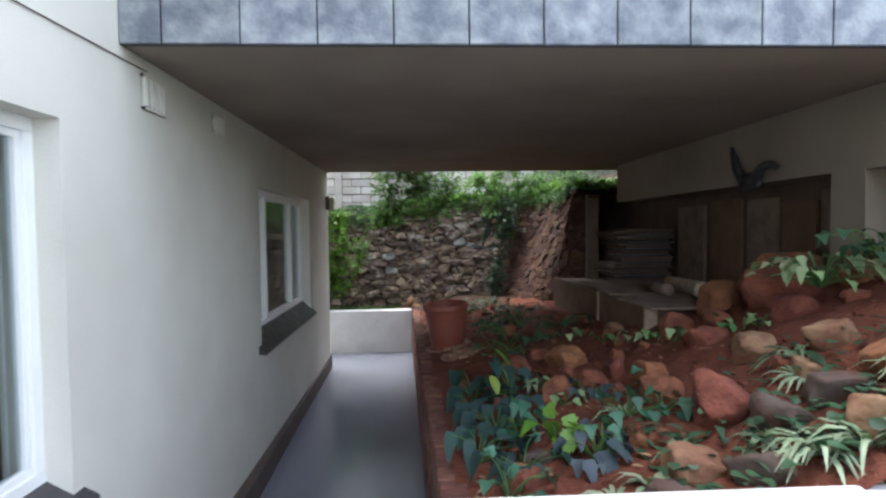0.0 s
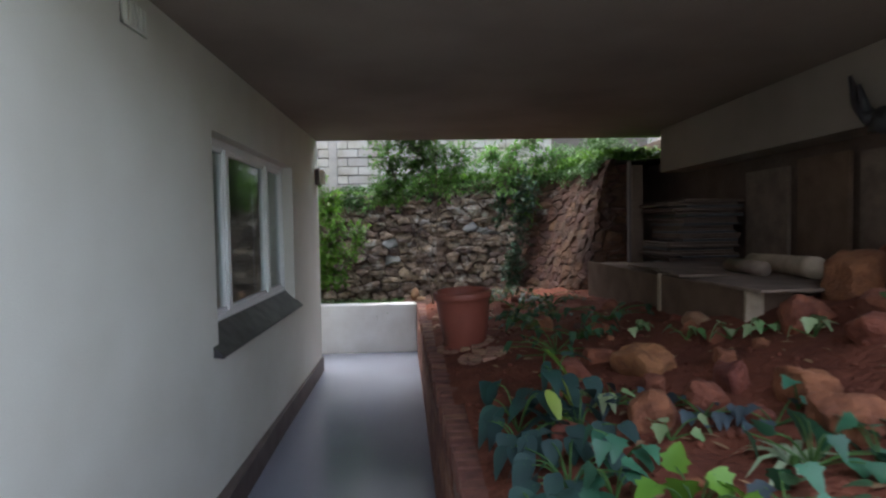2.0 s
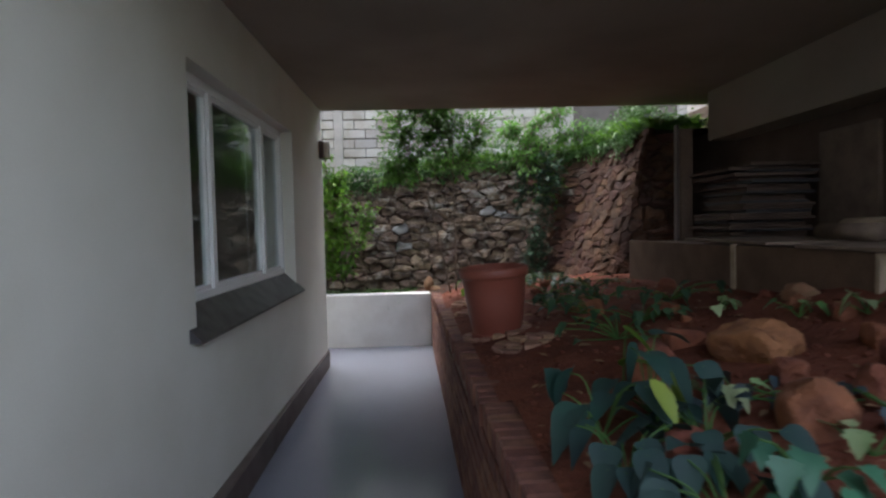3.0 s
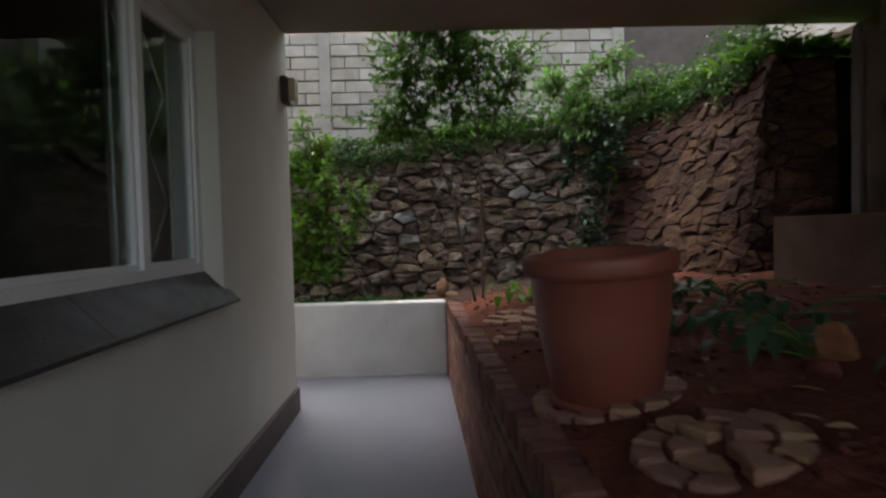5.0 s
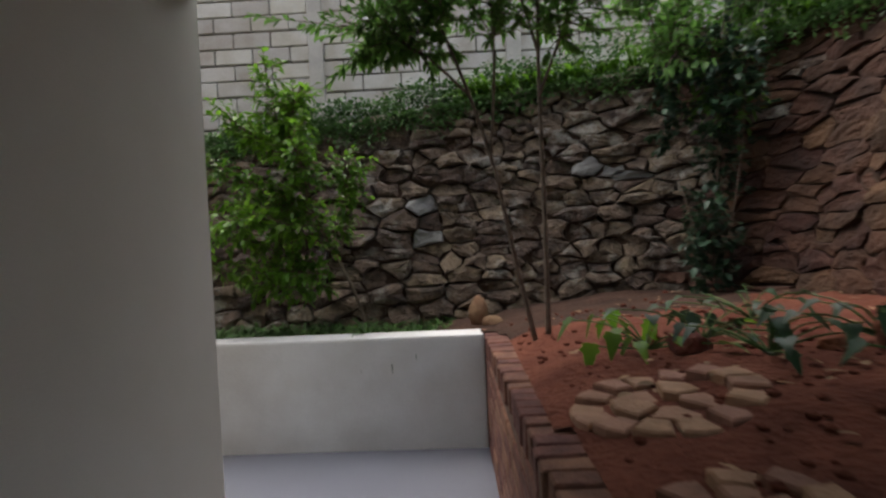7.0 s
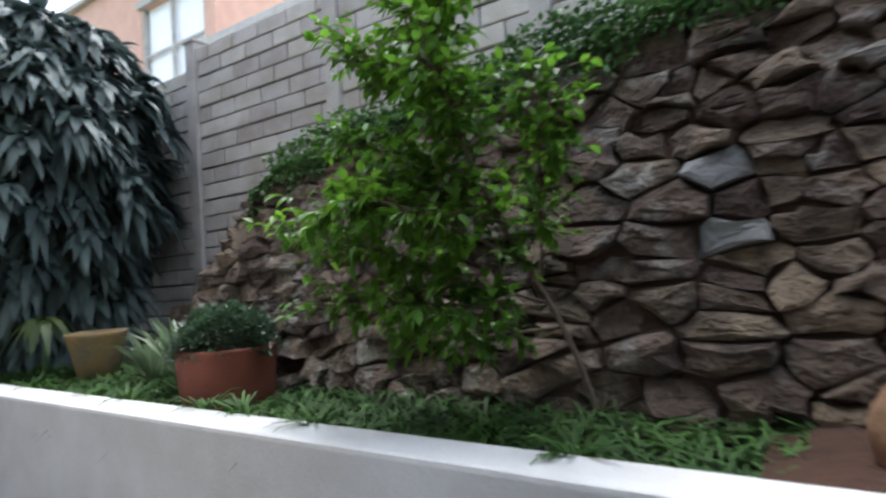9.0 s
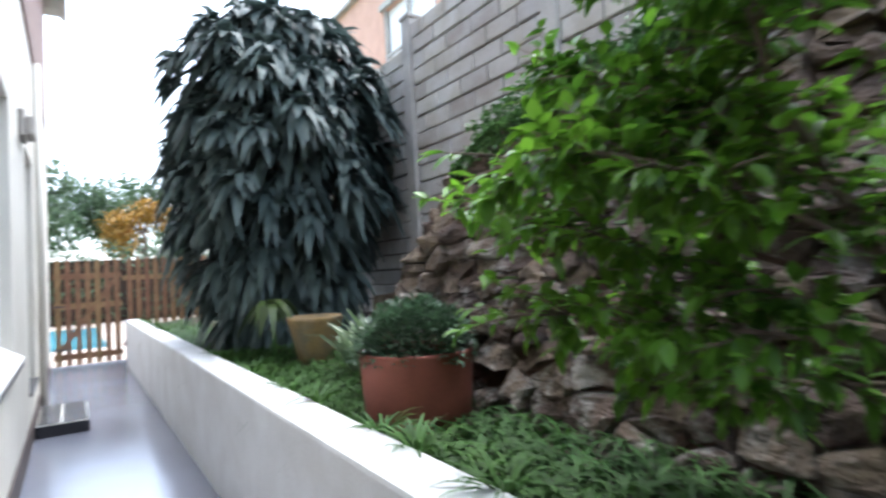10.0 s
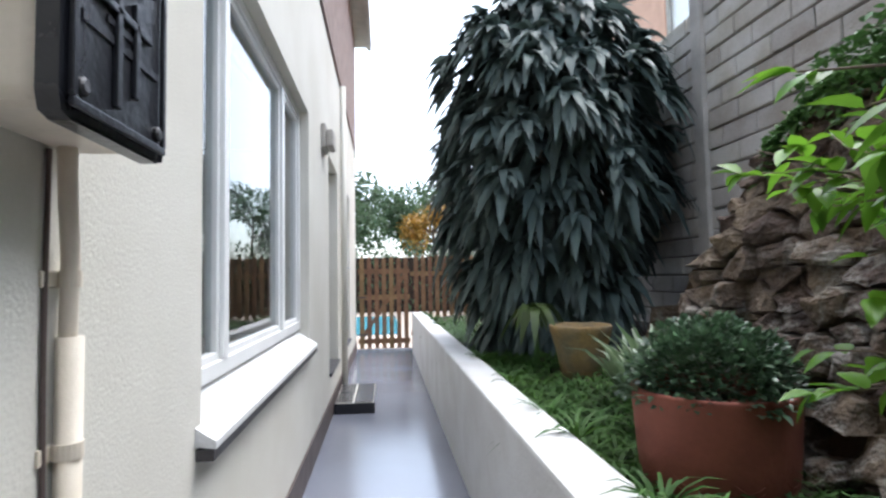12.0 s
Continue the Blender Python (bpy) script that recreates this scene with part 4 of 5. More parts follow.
for k in range(14):
    a = k * 2.4
    tube(bm, [(-2.77, 10.74, 0.82), (-2.77 + 0.1 * math.cos(a), 10.74 + 0.1 * math.sin(a), 0.95), (-2.77 + 0.2 * math.cos(a), 10.74 + 0.2 * math.sin(a), 1.02)], 0.007, 0.003, 5)
part("twig", bm, BARK, bush)

buff = thing("buff_pot", (-4.62, 10.97, 0.57), "squat weathered buff pot half hidden in grass", "plant pot")
part("body", lathe([(0.11, 0), (0.122, 0.01), (0.16, 0.18), (0.192, 0.30), (0.202, 0.33), (0.206, 0.355), (0.2, 0.368), (0.19, 0.365), (0.178, 0.33), (0.165, 0.3), (0.01, 0.3)], (-4.62, 10.97, 0.605), 40), BUFFPOT, buff, smooth=True)


def tuft(name, at, n, length, width, lean, mat, label, seed, droop=0.6, shape=BLADE, category="plant", group=""):
    """A clump of arching blades."""
    rng = np.random.default_rng(seed)
    t = thing(name, at, label, category, group)
    a = rng.uniform(0, 6.283, n)
    d = np.c_[np.cos(a), np.sin(a), rng.uniform(*lean, n)]
    p = np.array(at) + np.c_[np.cos(a), np.sin(a), 0 * a] * 0.02 + rng.normal(0, 0.008, (n, 3)) * (1, 1, 0)
    part("blade", leaves("blade", p, d, rng.uniform(0.65, 1.1, n) * length, width * rng.uniform(0.8, 1.2, n), shape, droop, fold=0.35, rng=rng, roll=0.2), mat, t)
    bm = bmesh.new()
    tube(bm, [Vector(at) - Vector((0, 0, 0.03)), Vector(at) + Vector((0, 0, 0.03))], 0.018, 0.012, 6)
    part("crown", bm, L_COVER, t)
    return t


tuft("lily_plant", (-3.32, 10.84, 0.66), 26, 0.74, 0.022, (1.6, 4.0), L_PALE, "pale striped strap-leaved plant by the stone wall", 41, 0.4)
tuft("lily_plant", (-3.78, 10.92, 0.66), 22, 0.72, 0.02, (1.5, 4.0), L_PALE, "pale striped strap-leaved plant behind the pot", 42, 0.5)
droop = tuft("drooping_plant", (-4.95, 10.76, 1.06), 15, 0.34, 0.036, (0.5, 1.6), L_DROOP, "yellow-green plant with drooping leaves", 43, 1.3, STRAP)
for dx, dy in ((0, 0), (0.03, -0.02), (-0.03, 0.02)):
    bm = bmesh.new()
    tube(bm, smooth_path([(-4.95 + 2 * dx, 10.76 + 2 * dy, 0.6), (-4.95 + 1.6 * dx, 10.76 + dy, 0.85), (-4.95, 10.76, 1.08)], 4), 0.009, 0.006, 6)
    part("stem", bm, L_COVER, droop)

# ---------------------------------------------------------------- the big strap-leaved shrub
rng = np.random.default_rng(51)
DC = np.array((-6.05, 11.22, 0.6))
drac = thing("dracaena_clump", DC, "huge dome of dark drooping strap leaves over the path wall", "shrub")
for k in range(11):
    a, r = rng.uniform(0, 6.28), rng.uniform(0.1, 0.75)
    p0 = DC + (0.35 * math.cos(a) * r, 0.35 * math.sin(a) * r, -0.05)
    p1 = DC + (r * math.cos(a), r * math.sin(a), rng.uniform(1.6, 2.5))
    bm = bmesh.new()
    tube(bm, smooth_path([p0, (p0 + p1) / 2 + rng.normal(0, 0.08, 3), p1], 5), 0.035, 0.022, 8)
    part("cane", bm, BARK, drac, smooth=True)
n = 440
zz = ((np.arange(n) + rng.uniform(0, 1, n)) / n) ** 0.9 * 3.35
rr = 1.06 * np.interp(zz, [0, 0.35, 0.9, 1.5, 2.1, 2.5, 2.85, 3.1, 3.4], [0.36, 0.5, 0.7, 0.9, 0.97, 0.93, 0.78, 0.55, 0.2])
a = np.arange(n) * 2.39996 % 6.2832 + rng.normal(0, 0.08, n)
lump = 1 + 0.12 * np.sin(3 * a + zz * 1.7) + 0.07 * np.sin(7 * a - zz * 4)
inn = rng.uniform(0.1, 1, n) ** 0.5
pos = DC + np.c_[np.cos(a) * rr * inn * lump, np.sin(a) * rr * inn * lump, zz]
pos[:, 1] = np.minimum(pos[:, 1], 12.12)
per = 20
out = np.repeat(np.c_[np.cos(a), np.sin(a), 0.3 + 0.3 * (zz > 2.3)], per, 0)
pos = np.repeat(pos, per, 0)
n = len(pos)
d = out * 0.9 + 0.85 * unit(rng, n)
pos = pos + 0.02 * unit(rng, n) - np.array([0, 0, 1.0]) * rng.uniform(0, 0.1, (n, 1))
part("crown", leaves("crown", pos, d, rng.uniform(0.2, 0.36, n), rng.uniform(0.036, 0.056, n), STRAP, rng.uniform(0.5, 1.2, n), fold=0.3, rng=rng, roll=0.6), L_DRAC, drac)

# ---------------------------------------------------------------- shrub with bright leaves leaning over the planter wall
def twiggy(name, base, limbs, n_leaf, size, mat, label, category, seed, width=0.36, r0=0.014, cluster=0.16, shape=OVAL, bark=BARK, sub=5):
    """A bush or young tree: limbs as point rows, side twigs, and leaves set along the twigs."""
    rng = np.random.default_rng(seed)
    t = thing(name, base, label, category)
    bm = bmesh.new()
    spots, ways = [], []
    for limb, leafy in limbs:
        pts = smooth_path(limb, 7)
        tube(bm, pts, r0 if limb is limbs[0][0] or len(limb) > 4 else r0 * 0.55, r0 * 0.3, 7)
        m = len(pts)
        for k in range(int(m * leafy), m):
            for _ in range(sub):
                d = unit(rng, 1)[0] * (1, 1, 0.7) + 0.35 * (pts[k] - pts[k - 1]) / (np.linalg.norm(pts[k] - pts[k - 1]) + 1e-6)
                e = pts[k] + d * cluster * rng.uniform(0.5, 1.6)
                tube(bm, [pts[k], (pts[k] + e) / 2 + (0, 0, 0.01), e], 0.0035, 0.0015, 4)
                spots.append((pts[k], e))
    part("trunk", bm, bark, t, smooth=True)
    i = rng.integers(0, len(spots), n_leaf)
    f = rng.uniform(0.25, 1.05, (n_leaf, 1))
    A, B = np.array([spots[k][0] for k in i]), np.array([spots[k][1] for k in i])
    p = A + (B - A) * f
    d = (B - A) / (np.linalg.norm(B - A, axis=1, keepdims=True) + 1e-6) + 0.9 * unit(rng, n_leaf)
    d[:, 2] -= 0.1
    part("crown", leaves("crown", p, d, rng.uniform(0.6, 1.25, n_leaf) * size, size * width * rng.uniform(0.8, 1.1, n_leaf), shape, 0.25, fold=0.3, rng=rng), mat, t)
    return t


B = (-0.84, 10.97, 0.6)
limbs = [([B, (-0.95, 10.9, 1.0), (-1.15, 10.75, 1.5), (-1.35, 10.7, 2.1), (-1.44, 10.68, 2.55)], 0.36),
         ([(-1.0, 10.86, 1.1), (-1.25, 10.7, 1.2), (-1.6, 10.58, 1.35), (-1.95, 10.52, 1.45)], 0.2),
         ([(-0.98, 10.88, 1.05), (-1.3, 10.6, 1.12), (-1.75, 10.48, 1.15)], 0.3),
         ([(-1.05, 10.82, 1.25), (-1.2, 10.55, 1.4), (-1.4, 10.4, 1.5), (-1.55, 10.36, 1.5)], 0.25),
         ([(-1.0, 10.85, 1.2), (-0.92, 10.7, 1.55), (-0.86, 10.6, 1.85)], 0.2),
         ([(-1.15, 10.75, 1.5), (-1.45, 10.7, 1.7), (-1.78, 10.68, 1.85)], 0.1),
         ([(-1.2, 10.74, 1.6), (-1.15, 10.5, 1.8), (-1.2, 10.42, 1.98)], 0.2),
         ([(-1.28, 10.72, 1.9), (-1.5, 10.66, 2.05), (-1.68, 10.65, 2.2)], 0.1),
         ([(-0.95, 10.9, 1.0), (-1.3, 10.8, 0.98), (-1.6, 10.75, 1.05)], 0.3),
         ([(-1.1, 10.78, 1.4), (-1.35, 10.62, 1.55), (-1.7, 10.6, 1.62)], 0.15),
         ([(-1.3, 10.7, 2.0), (-1.25, 10.62, 2.2), (-1.2, 10.6, 2.35)], 0.1)]
twiggy("leafy_shrub", B, limbs, 6200, 0.058, L_SHRUB, "bright green leafy shrub leaning over the planter wall", "shrub", 61, 0.30, cluster=0.13, sub=7)
# young tree with two thin stems at the end of the bed
T = (0.26, 9.57, 0.77)
limbs = [([T, (0.17, 9.55, 1.2), (0.07, 9.5, 1.7), (-0.08, 9.45, 2.15), (-0.25, 9.4, 2.55), (-0.33, 9.36, 2.9)], 0.66),
         ([(0.33, 9.6, 0.78), (0.33, 9.57, 1.4), (0.32, 9.52, 2.1), (0.32, 9.45, 2.7), (0.3, 9.4, 3.3)], 0.6),
         ([(0.07, 9.5, 1.72), (0.1, 9.45, 2.2), (0.08, 9.4, 2.7), (0.1, 9.3, 3.2)], 0.4),
         ([(0.32, 9.52, 2.0), (0.5, 9.45, 2.45), (0.65, 9.4, 2.8)], 0.3),
         ([(-0.02, 9.47, 2.0), (-0.25, 9.38, 2.2), (-0.45, 9.34, 2.28)], 0.4),
         ([(0.32, 9.5, 2.2), (0.15, 9.42, 2.7), (-0.12, 9.36, 3.1), (-0.36, 9.34, 3.3)], 0.3)]
twiggy("young_tree", T, limbs, 13000, 0.05, L_TREE, "young tree with two thin stems and feathery leaves", "tree", 62, 0.22, 0.015, 0.25, sub=9)
# climbing shrub against the bend of the stone wall
V = (1.5, 10.28, 0.85)
limbs = [([V, (1.52, 10.38, 1.25), (1.6, 10.45, 1.7), (1.62, 10.5, 2.2), (1.7, 10.55, 2.6)], 0.12),
         ([V, (1.6, 10.3, 1.3), (1.72, 10.35, 1.9), (1.78, 10.4, 2.4)], 0.6),
         ([V, (1.4, 10.5, 1.5), (1.35, 10.62, 2.0), (1.4, 10.72, 2.4)], 0.55),
         ([V, (1.46, 10.3, 1.05), (1.5, 10.35, 1.4)], 0.2)]
twiggy("climbing_ivy", V, limbs, 2300, 0.055, L_IVY, "dark ivy climbing the stone wall", "plant", 63, 0.4, 0.01, 0.15)

# shrub on the bank that hangs over the bend of the wall
H = (1.55, 11.25, 2.55)
limbs = [([H, (1.55, 11.1, 2.8), (1.6, 10.95, 3.0), (1.75, 10.8, 3.15), (1.95, 10.7, 3.15)], 0.15),
         ([H, (1.4, 11.0, 2.85), (1.3, 10.85, 3.0), (1.2, 10.75, 2.95)], 0.2),
         ([H, (1.65, 10.95, 2.75), (1.7, 10.75, 2.6), (1.7, 10.65, 2.3), (1.7, 10.62, 2.05)], 0.2),
         ([H, (1.9, 11.0, 2.85), (2.15, 10.85, 2.95), (2.35, 10.75, 2.9)], 0.2),
         ([H, (1.5, 10.95, 2.7), (1.45, 10.75, 2.6), (1.45, 10.65, 2.45)], 0.3)]
twiggy("hanging_shrub", H, limbs, 2600, 0.075, L_TREE, "light green shrub hanging over the bend of the stone wall", "shrub", 64, 0.24, 0.012, 0.2, sub=6)

# ---------------------------------------------------------------- low growth
def stuff(name, me, mat, label):
    return tagged(part(name, me, mat, None), label, "plants", kind="stuff")


rng = np.random.default_rng(71)
n = 11500
x, y = rng.uniform(-10.9, 0.0, n) * rng.uniform(0.15, 1, n) ** 0.5, 10.38 + np.abs(rng.normal(0, 0.42, n))
ok = (y < 11.4) & (np.hypot(x + 2.77, y - 10.74) > 0.25) & (np.hypot(x + 4.62, y - 10.97) > 0.2) & ((y < 11.05) | (x < -3.6))
x, y = x[ok], y[ok]
z = np.array([bed_z(p, q) for p, q in zip(x, y)]) - 0.01
a = rng.uniform(0, 6.283, len(x))
d = np.c_[np.cos(a), np.sin(a), rng.uniform(0.3, 1.6, len(x))]
d[:, 1] += np.where(y < 10.5, 0.25, 0)
stuff("ground_grass", leaves("ground_grass", np.c_[x, y, z], d, rng.uniform(0.15, 0.36, len(x)), rng.uniform(0.005, 0.0095, len(x)), BLADE, 0.7, rng=rng, roll=0.3), L_GRASS, "tufts of dark strappy grass covering the bed")

for k, x in enumerate((-2.2, -2.45, -1.75, -3.1, -3.45, -0.75, -4.2, -5.1, -8.2, -9.0, -9.7, -10.3)):
    tuft("grass_tuft", (x, 10.39, 0.69), 20, 0.23, 0.008, (0.55, 1.5), L_GRASS, "grass tuft hanging over the white planter wall", 300 + k, 0.5, group="grass tufts of the planter")
n = 19000
s = rng.uniform(0.45, LENGTH * 0.86, n)
f = np.abs(rng.normal(0, 1, n))
pos = []
for si, fi in zip(s, f):
    over = rng.random() < 0.33
    top = wall_top(si)
    thick = 0.12 + 0.34 * float(np.interp(si, [0.4, 1.5, 3.5, 5.5, 7], [0.45, 0.25, 0.5, 1.0, 0.8])) * (0.6 + 0.5 * math.sin(si * 4.3) ** 2)
    if over:
        pos.append(wall_point(si, top - abs(rng.normal(0, 0.09)) * (0.6 + 0.7 * math.sin(si * 5) ** 2), 0.05 + 0.04 * rng.random()))
    else:
        p = wall_point(si, top, -0.25 * fi)
        p.z += rng.uniform(0.02, 1) * thick
        pos.append(p)
stuff("wall_top_creeper", leaves("wall_top_creeper", pos, unit(rng, n) + (-0.1, -0.5, 0.5), rng.uniform(0.03, 0.06, n), rng.uniform(0.010, 0.017, n), OVAL, 0.3, rng=rng), L_COVER, "small-leaved creeper spilling over the stone wall")
n = 1900
s = rng.uniform(3.7, LENGTH * 0.9, n)
pos = [wall_point(si, wall_top(si) + 0.06, -rng.uniform(0.0, 0.7)) for si in s]
a = rng.uniform(0, 6.283, n)
stuff("wall_top_ferns", leaves("wall_top_ferns", pos, np.c_[np.cos(a), np.sin(a) - 0.4, rng.uniform(0.5, 2.0, n)], rng.uniform(0.18, 0.48, n), rng.uniform(0.011, 0.019, n), STRAP, 0.6, rng=rng), L_SHRUB, "bright arching fern-like leaves on the bank")


# ---------------------------------------------------------------- the soil bed: boards, rocks, plants
crate = thing("board_box", (2.0, 5.9, 1.1), "long low box of weathered boards half sunk in soil", "box")
part("front_board", boxes((1.93, 1.96, 5.13, 6.22, 1.02, 1.435), bevel=0.004), BOARD, crate)
part("front_board", boxes((1.935, 1.965, 6.26, 8.06, 0.9, 1.425), bevel=0.004), BOARD, crate)
part("corner_strip", boxes((1.92, 1.97, 6.215, 6.265, 1.0, 1.44), bevel=0.004), PALEBOARD, crate, "pale upright strip")
part("end_board", boxes((1.96, 2.9, 5.12, 5.15, 1.05, 1.43), bevel=0.004), BOARD, crate)
part("corner_strip", boxes((1.925, 2.03, 5.10, 5.125, 1.02, 1.435), bevel=0.003), PALEBOARD, crate, "pale broken corner board")
part("filling", boxes((1.97, 3.2, 5.16, 8.03, 0.9, 1.41)), BOARD, crate)
rng = np.random.default_rng(81)
for x0, x1, y0, y1, z, turn in ((1.89, 2.75, 4.99, 5.82, 1.442, 4), (1.94, 2.7, 5.85, 6.5, 1.445, -5), (2.0, 2.85, 6.55, 7.25, 1.443, 7)):
    s = thing("cement_sheet", ((x0 + x1) / 2, (y0 + y1) / 2, z), "broken grey fibre-cement sheet lying on the box", "sheet", "sheets on the box")
    bm = bmesh.new()
    w, h = (x1 - x0) / 2, (y1 - y0) / 2
    rim = [(-w, -h), (-w * 0.2, -h * 1.05), (w * 0.8, -h * 0.9), (w, h * 0.2), (w * 0.7, h), (-w * 0.5, h * 0.95), (-w, h * 0.5)]
    a = radians(turn)
    rim = [((x0 + x1) / 2 + p * math.cos(a) - q * math.sin(a), (y0 + y1) / 2 + p * math.sin(a) + q * math.cos(a)) for p, q in rim]
    lo, hi = [bm.verts.new((p, q, z)) for p, q in rim], [bm.verts.new((p, q, z + 0.016)) for p, q in rim]
    bm.faces.new(lo)
    bm.faces.new(hi)
    for k in range(7):
        bm.faces.new((lo[k], lo[(k + 1) % 7], hi[(k + 1) % 7], hi[k]))
    part("sheet", bm, SHEET, s)
log = thing("cut_log", (2.6, 5.6, 1.46), "pale cut log lying on the boards", "log")
bm = bmesh.new()
tube(bm, smooth_path([(2.56, 5.40, 1.532), (2.62, 5.72, 1.53), (2.64, 6.2, 1.525)], 4), 0.072, 0.062, 12)
part("trunk", bm, PALEBOARD, log, smooth=True)
log2 = thing("cut_log", (2.42, 5.8, 1.46), "short grey log lying on the boards", "log")
bm = bmesh.new()
tube(bm, [(2.36, 5.62, 1.513), (2.4, 6.1, 1.513)], 0.052, 0.048, 12)
part("trunk", bm, SHEET, log2, smooth=True)
stack = thing("slate_stack", (2.75, 7.4, 1.43), "stack of thin dark stone slabs under the beam", "slabs")
z = 1.412
for k in range(24):
    h = random.uniform(0.018, 0.03)
    bm = boxes((2.5 + random.uniform(-0.09, 0.09), 3.1, 7.15 + random.uniform(-0.1, 0.1), 7.75 + random.uniform(-0.1, 0.1), z, z + h), bevel=0.004)
    part("slab", bm, DARKWALL if k % 3 else SILL, stack)
    z += h + 0.002
prop = thing("timber_prop", (2.42, 7.95, 1.3), "dark upright timber prop below the beam", "post")
part("post", boxes((2.36, 2.48, 7.88, 8.0, 0.9, 2.46), bevel=0.008), DARKWALL, prop)
part("batten", boxes((2.335, 2.358, 7.9, 7.96, 1.1, 2.5), bevel=0.004), SKIRT, prop)
for y, w, z0, h, mat in ((4.75, 0.34, 1.85, 0.5, SHEET), (5.18, 0.4, 1.75, 0.52, BOARD), (5.66, 0.42, 1.7, 0.62, SHEET), (6.25, 0.55, 1.62, 0.72, BOARD), (6.95, 0.6, 1.6, 0.7, SHEET), (4.55, 0.12, 2.0, 0.38, PALEBOARD)):
    b = thing("leaning_board", (3.22, y, z0), "dusty board leaning on the rough back wall", "board", "boards at the back wall")
    bm = boxes((3.225, 3.262, y - w / 2, y + w / 2, z0 - 0.35, z0 + h), bevel=0.004)
    part("board", bm, mat, b)
root = thing("driftwood_root", (2.93, 5.36, 2.4), "dark gnarled root hanging from the plastered beam", "root")
bm = blob(np.random.default_rng(5), (0.05, 0.15, 0.085), 2, 0.3)
bmesh.ops.translate(bm, verts=bm.verts, vec=(3.25, 5.68, 2.34))
tube(bm, smooth_path([(3.25, 5.76, 2.36), (3.24, 5.86, 2.48), (3.24, 5.9, 2.58), (3.24, 5.94, 2.68)], 5), 0.05, 0.012, 8)
tube(bm, smooth_path([(3.25, 5.8, 2.4), (3.2, 5.78, 2.5), (3.22, 5.84, 2.6)], 5), 0.03, 0.012, 8)
tube(bm, smooth_path([(3.25, 5.62, 2.36), (3.22, 5.5, 2.45), (3.22, 5.38, 2.47), (3.22, 5.3, 2.43)], 5), 0.05, 0.018, 8)
bmesh.ops.translate(bm, verts=bm.verts, vec=(-0.335, -0.36, 0.085))
part("wood", bm, SILL, root, smooth=True)

ROCKS = [(1.95, 3.71, 0.130, 2), (2.44, 4.92, 0.223, 1), (2.78, 4.9, 0.247, 1), (2.62, 4.4, 0.28, 1), (2.85, 4.72, 0.26, 1), (2.01, 4.75, 0.160, 1), (1.94, 4.19, 0.126, 1),
         (1.54, 4.63, 0.082, 1), (1.23, 4.87, 0.174, 1), (1.15, 4.53, 0.078, 1), (1.24, 4.27, 0.116, 1), (1.00, 4.21, 0.144, 1), (1.53, 4.07, 0.116, 1), (1.45, 3.77, 0.146, 1),
         (1.31, 4.01, 0.077, 1), (1.52, 3.28, 0.190, 1), (0.91, 5.04, 0.119, 1), (2.11, 3.36, 0.125, 2), (1.58, 2.97, 0.12, 3), (1.17, 2.87, 0.115, 2), (1.82, 2.95, 0.12, 3),
         (1.76, 2.68, 0.105, 2), (1.02, 2.72, 0.104, 3), (1.34, 2.70, 0.103, 3), (0.78, 4.79, 0.120, 1), (1.42, 4.38, 0.11, 1), (2.9, 4.15, 0.2, 1)]
KIND = {1: (ROCK, "rounded rock stained red by the soil"), 2: (ROCKPALE, "pale buff rock in the red soil"), 3: (ROCKGREY, "dark grey rock in the red soil")}
rng = np.random.default_rng(91)
for x, y, r, k in ROCKS:
    h = r * rng.uniform(0.62, 0.8)
    bm = blob(rng, (r * 1.15, r * rng.uniform(0.75, 1.05), h * 1.35), 4, 0.2, 0.8, True)
    bmesh.ops.rotate(bm, verts=bm.verts, cent=(0, 0, 0), matrix=Matrix.Rotation(rng.uniform(0, 3.1), 3, "Z"))
    bmesh.ops.translate(bm, verts=bm.verts, vec=(x, y, soil_z(x, y) + h * 0.2))
    tagged(part("rock", bm, KIND[k][0], None, smooth=True), KIND[k][1], "rock", "rocks of the soil bed")
made = 0
while made < 46:
    x, y = (rng.uniform(1.7, 2.9), rng.uniform(2.65, 5.0)) if made % 5 < 2 else (rng.uniform(0.55, 1.9), rng.uniform(2.65, 9))
    if x > 1.85 and 5.0 < y < 8.3 or math.hypot(x - 0.44, y - 6.55) < 0.45 or any(math.hypot(x - 0.46, y - q) < 0.42 for q in (6.03, 8.38, 7.72)) or x > 1.45 and y > 8:
        continue
    if any(math.hypot(x - q[0], y - q[1]) < q[2] + 0.1 for q in ROCKS):
        continue
    r = rng.uniform(0.03, 0.09) * (1.5 if x > 1.9 else 1)
    h = r * rng.uniform(0.55, 0.8)
    k = 1 if rng.random() < 0.92 else rng.integers(2, 4)
    bm = blob(rng, (r * 1.25, r * rng.uniform(0.8, 1.2), h * 1.35), 3, 0.18, 0.92, True)
    bmesh.ops.rotate(bm, verts=bm.verts, cent=(0, 0, 0), matrix=Matrix.Rotation(rng.uniform(0, 3.1), 3, "Z"))
    bmesh.ops.translate(bm, verts=bm.verts, vec=(x, y, soil_z(x, y) + h * 0.25))
    tagged(part("rock", bm, KIND[int(k)][0], None, smooth=True), KIND[int(k)][1], "rock", "rocks of the soil bed")
    made += 1
stump = thing("yellow_stone", (0.02, 10.58, 0.66), "upright rounded yellow stone at the wall's corner", "rock")
bm = blob(rng, (0.07, 0.07, 0.13), 3, 0.12, 0.5)
bmesh.ops.translate(bm, verts=bm.verts, vec=(0.0, 10.58, 0.77))
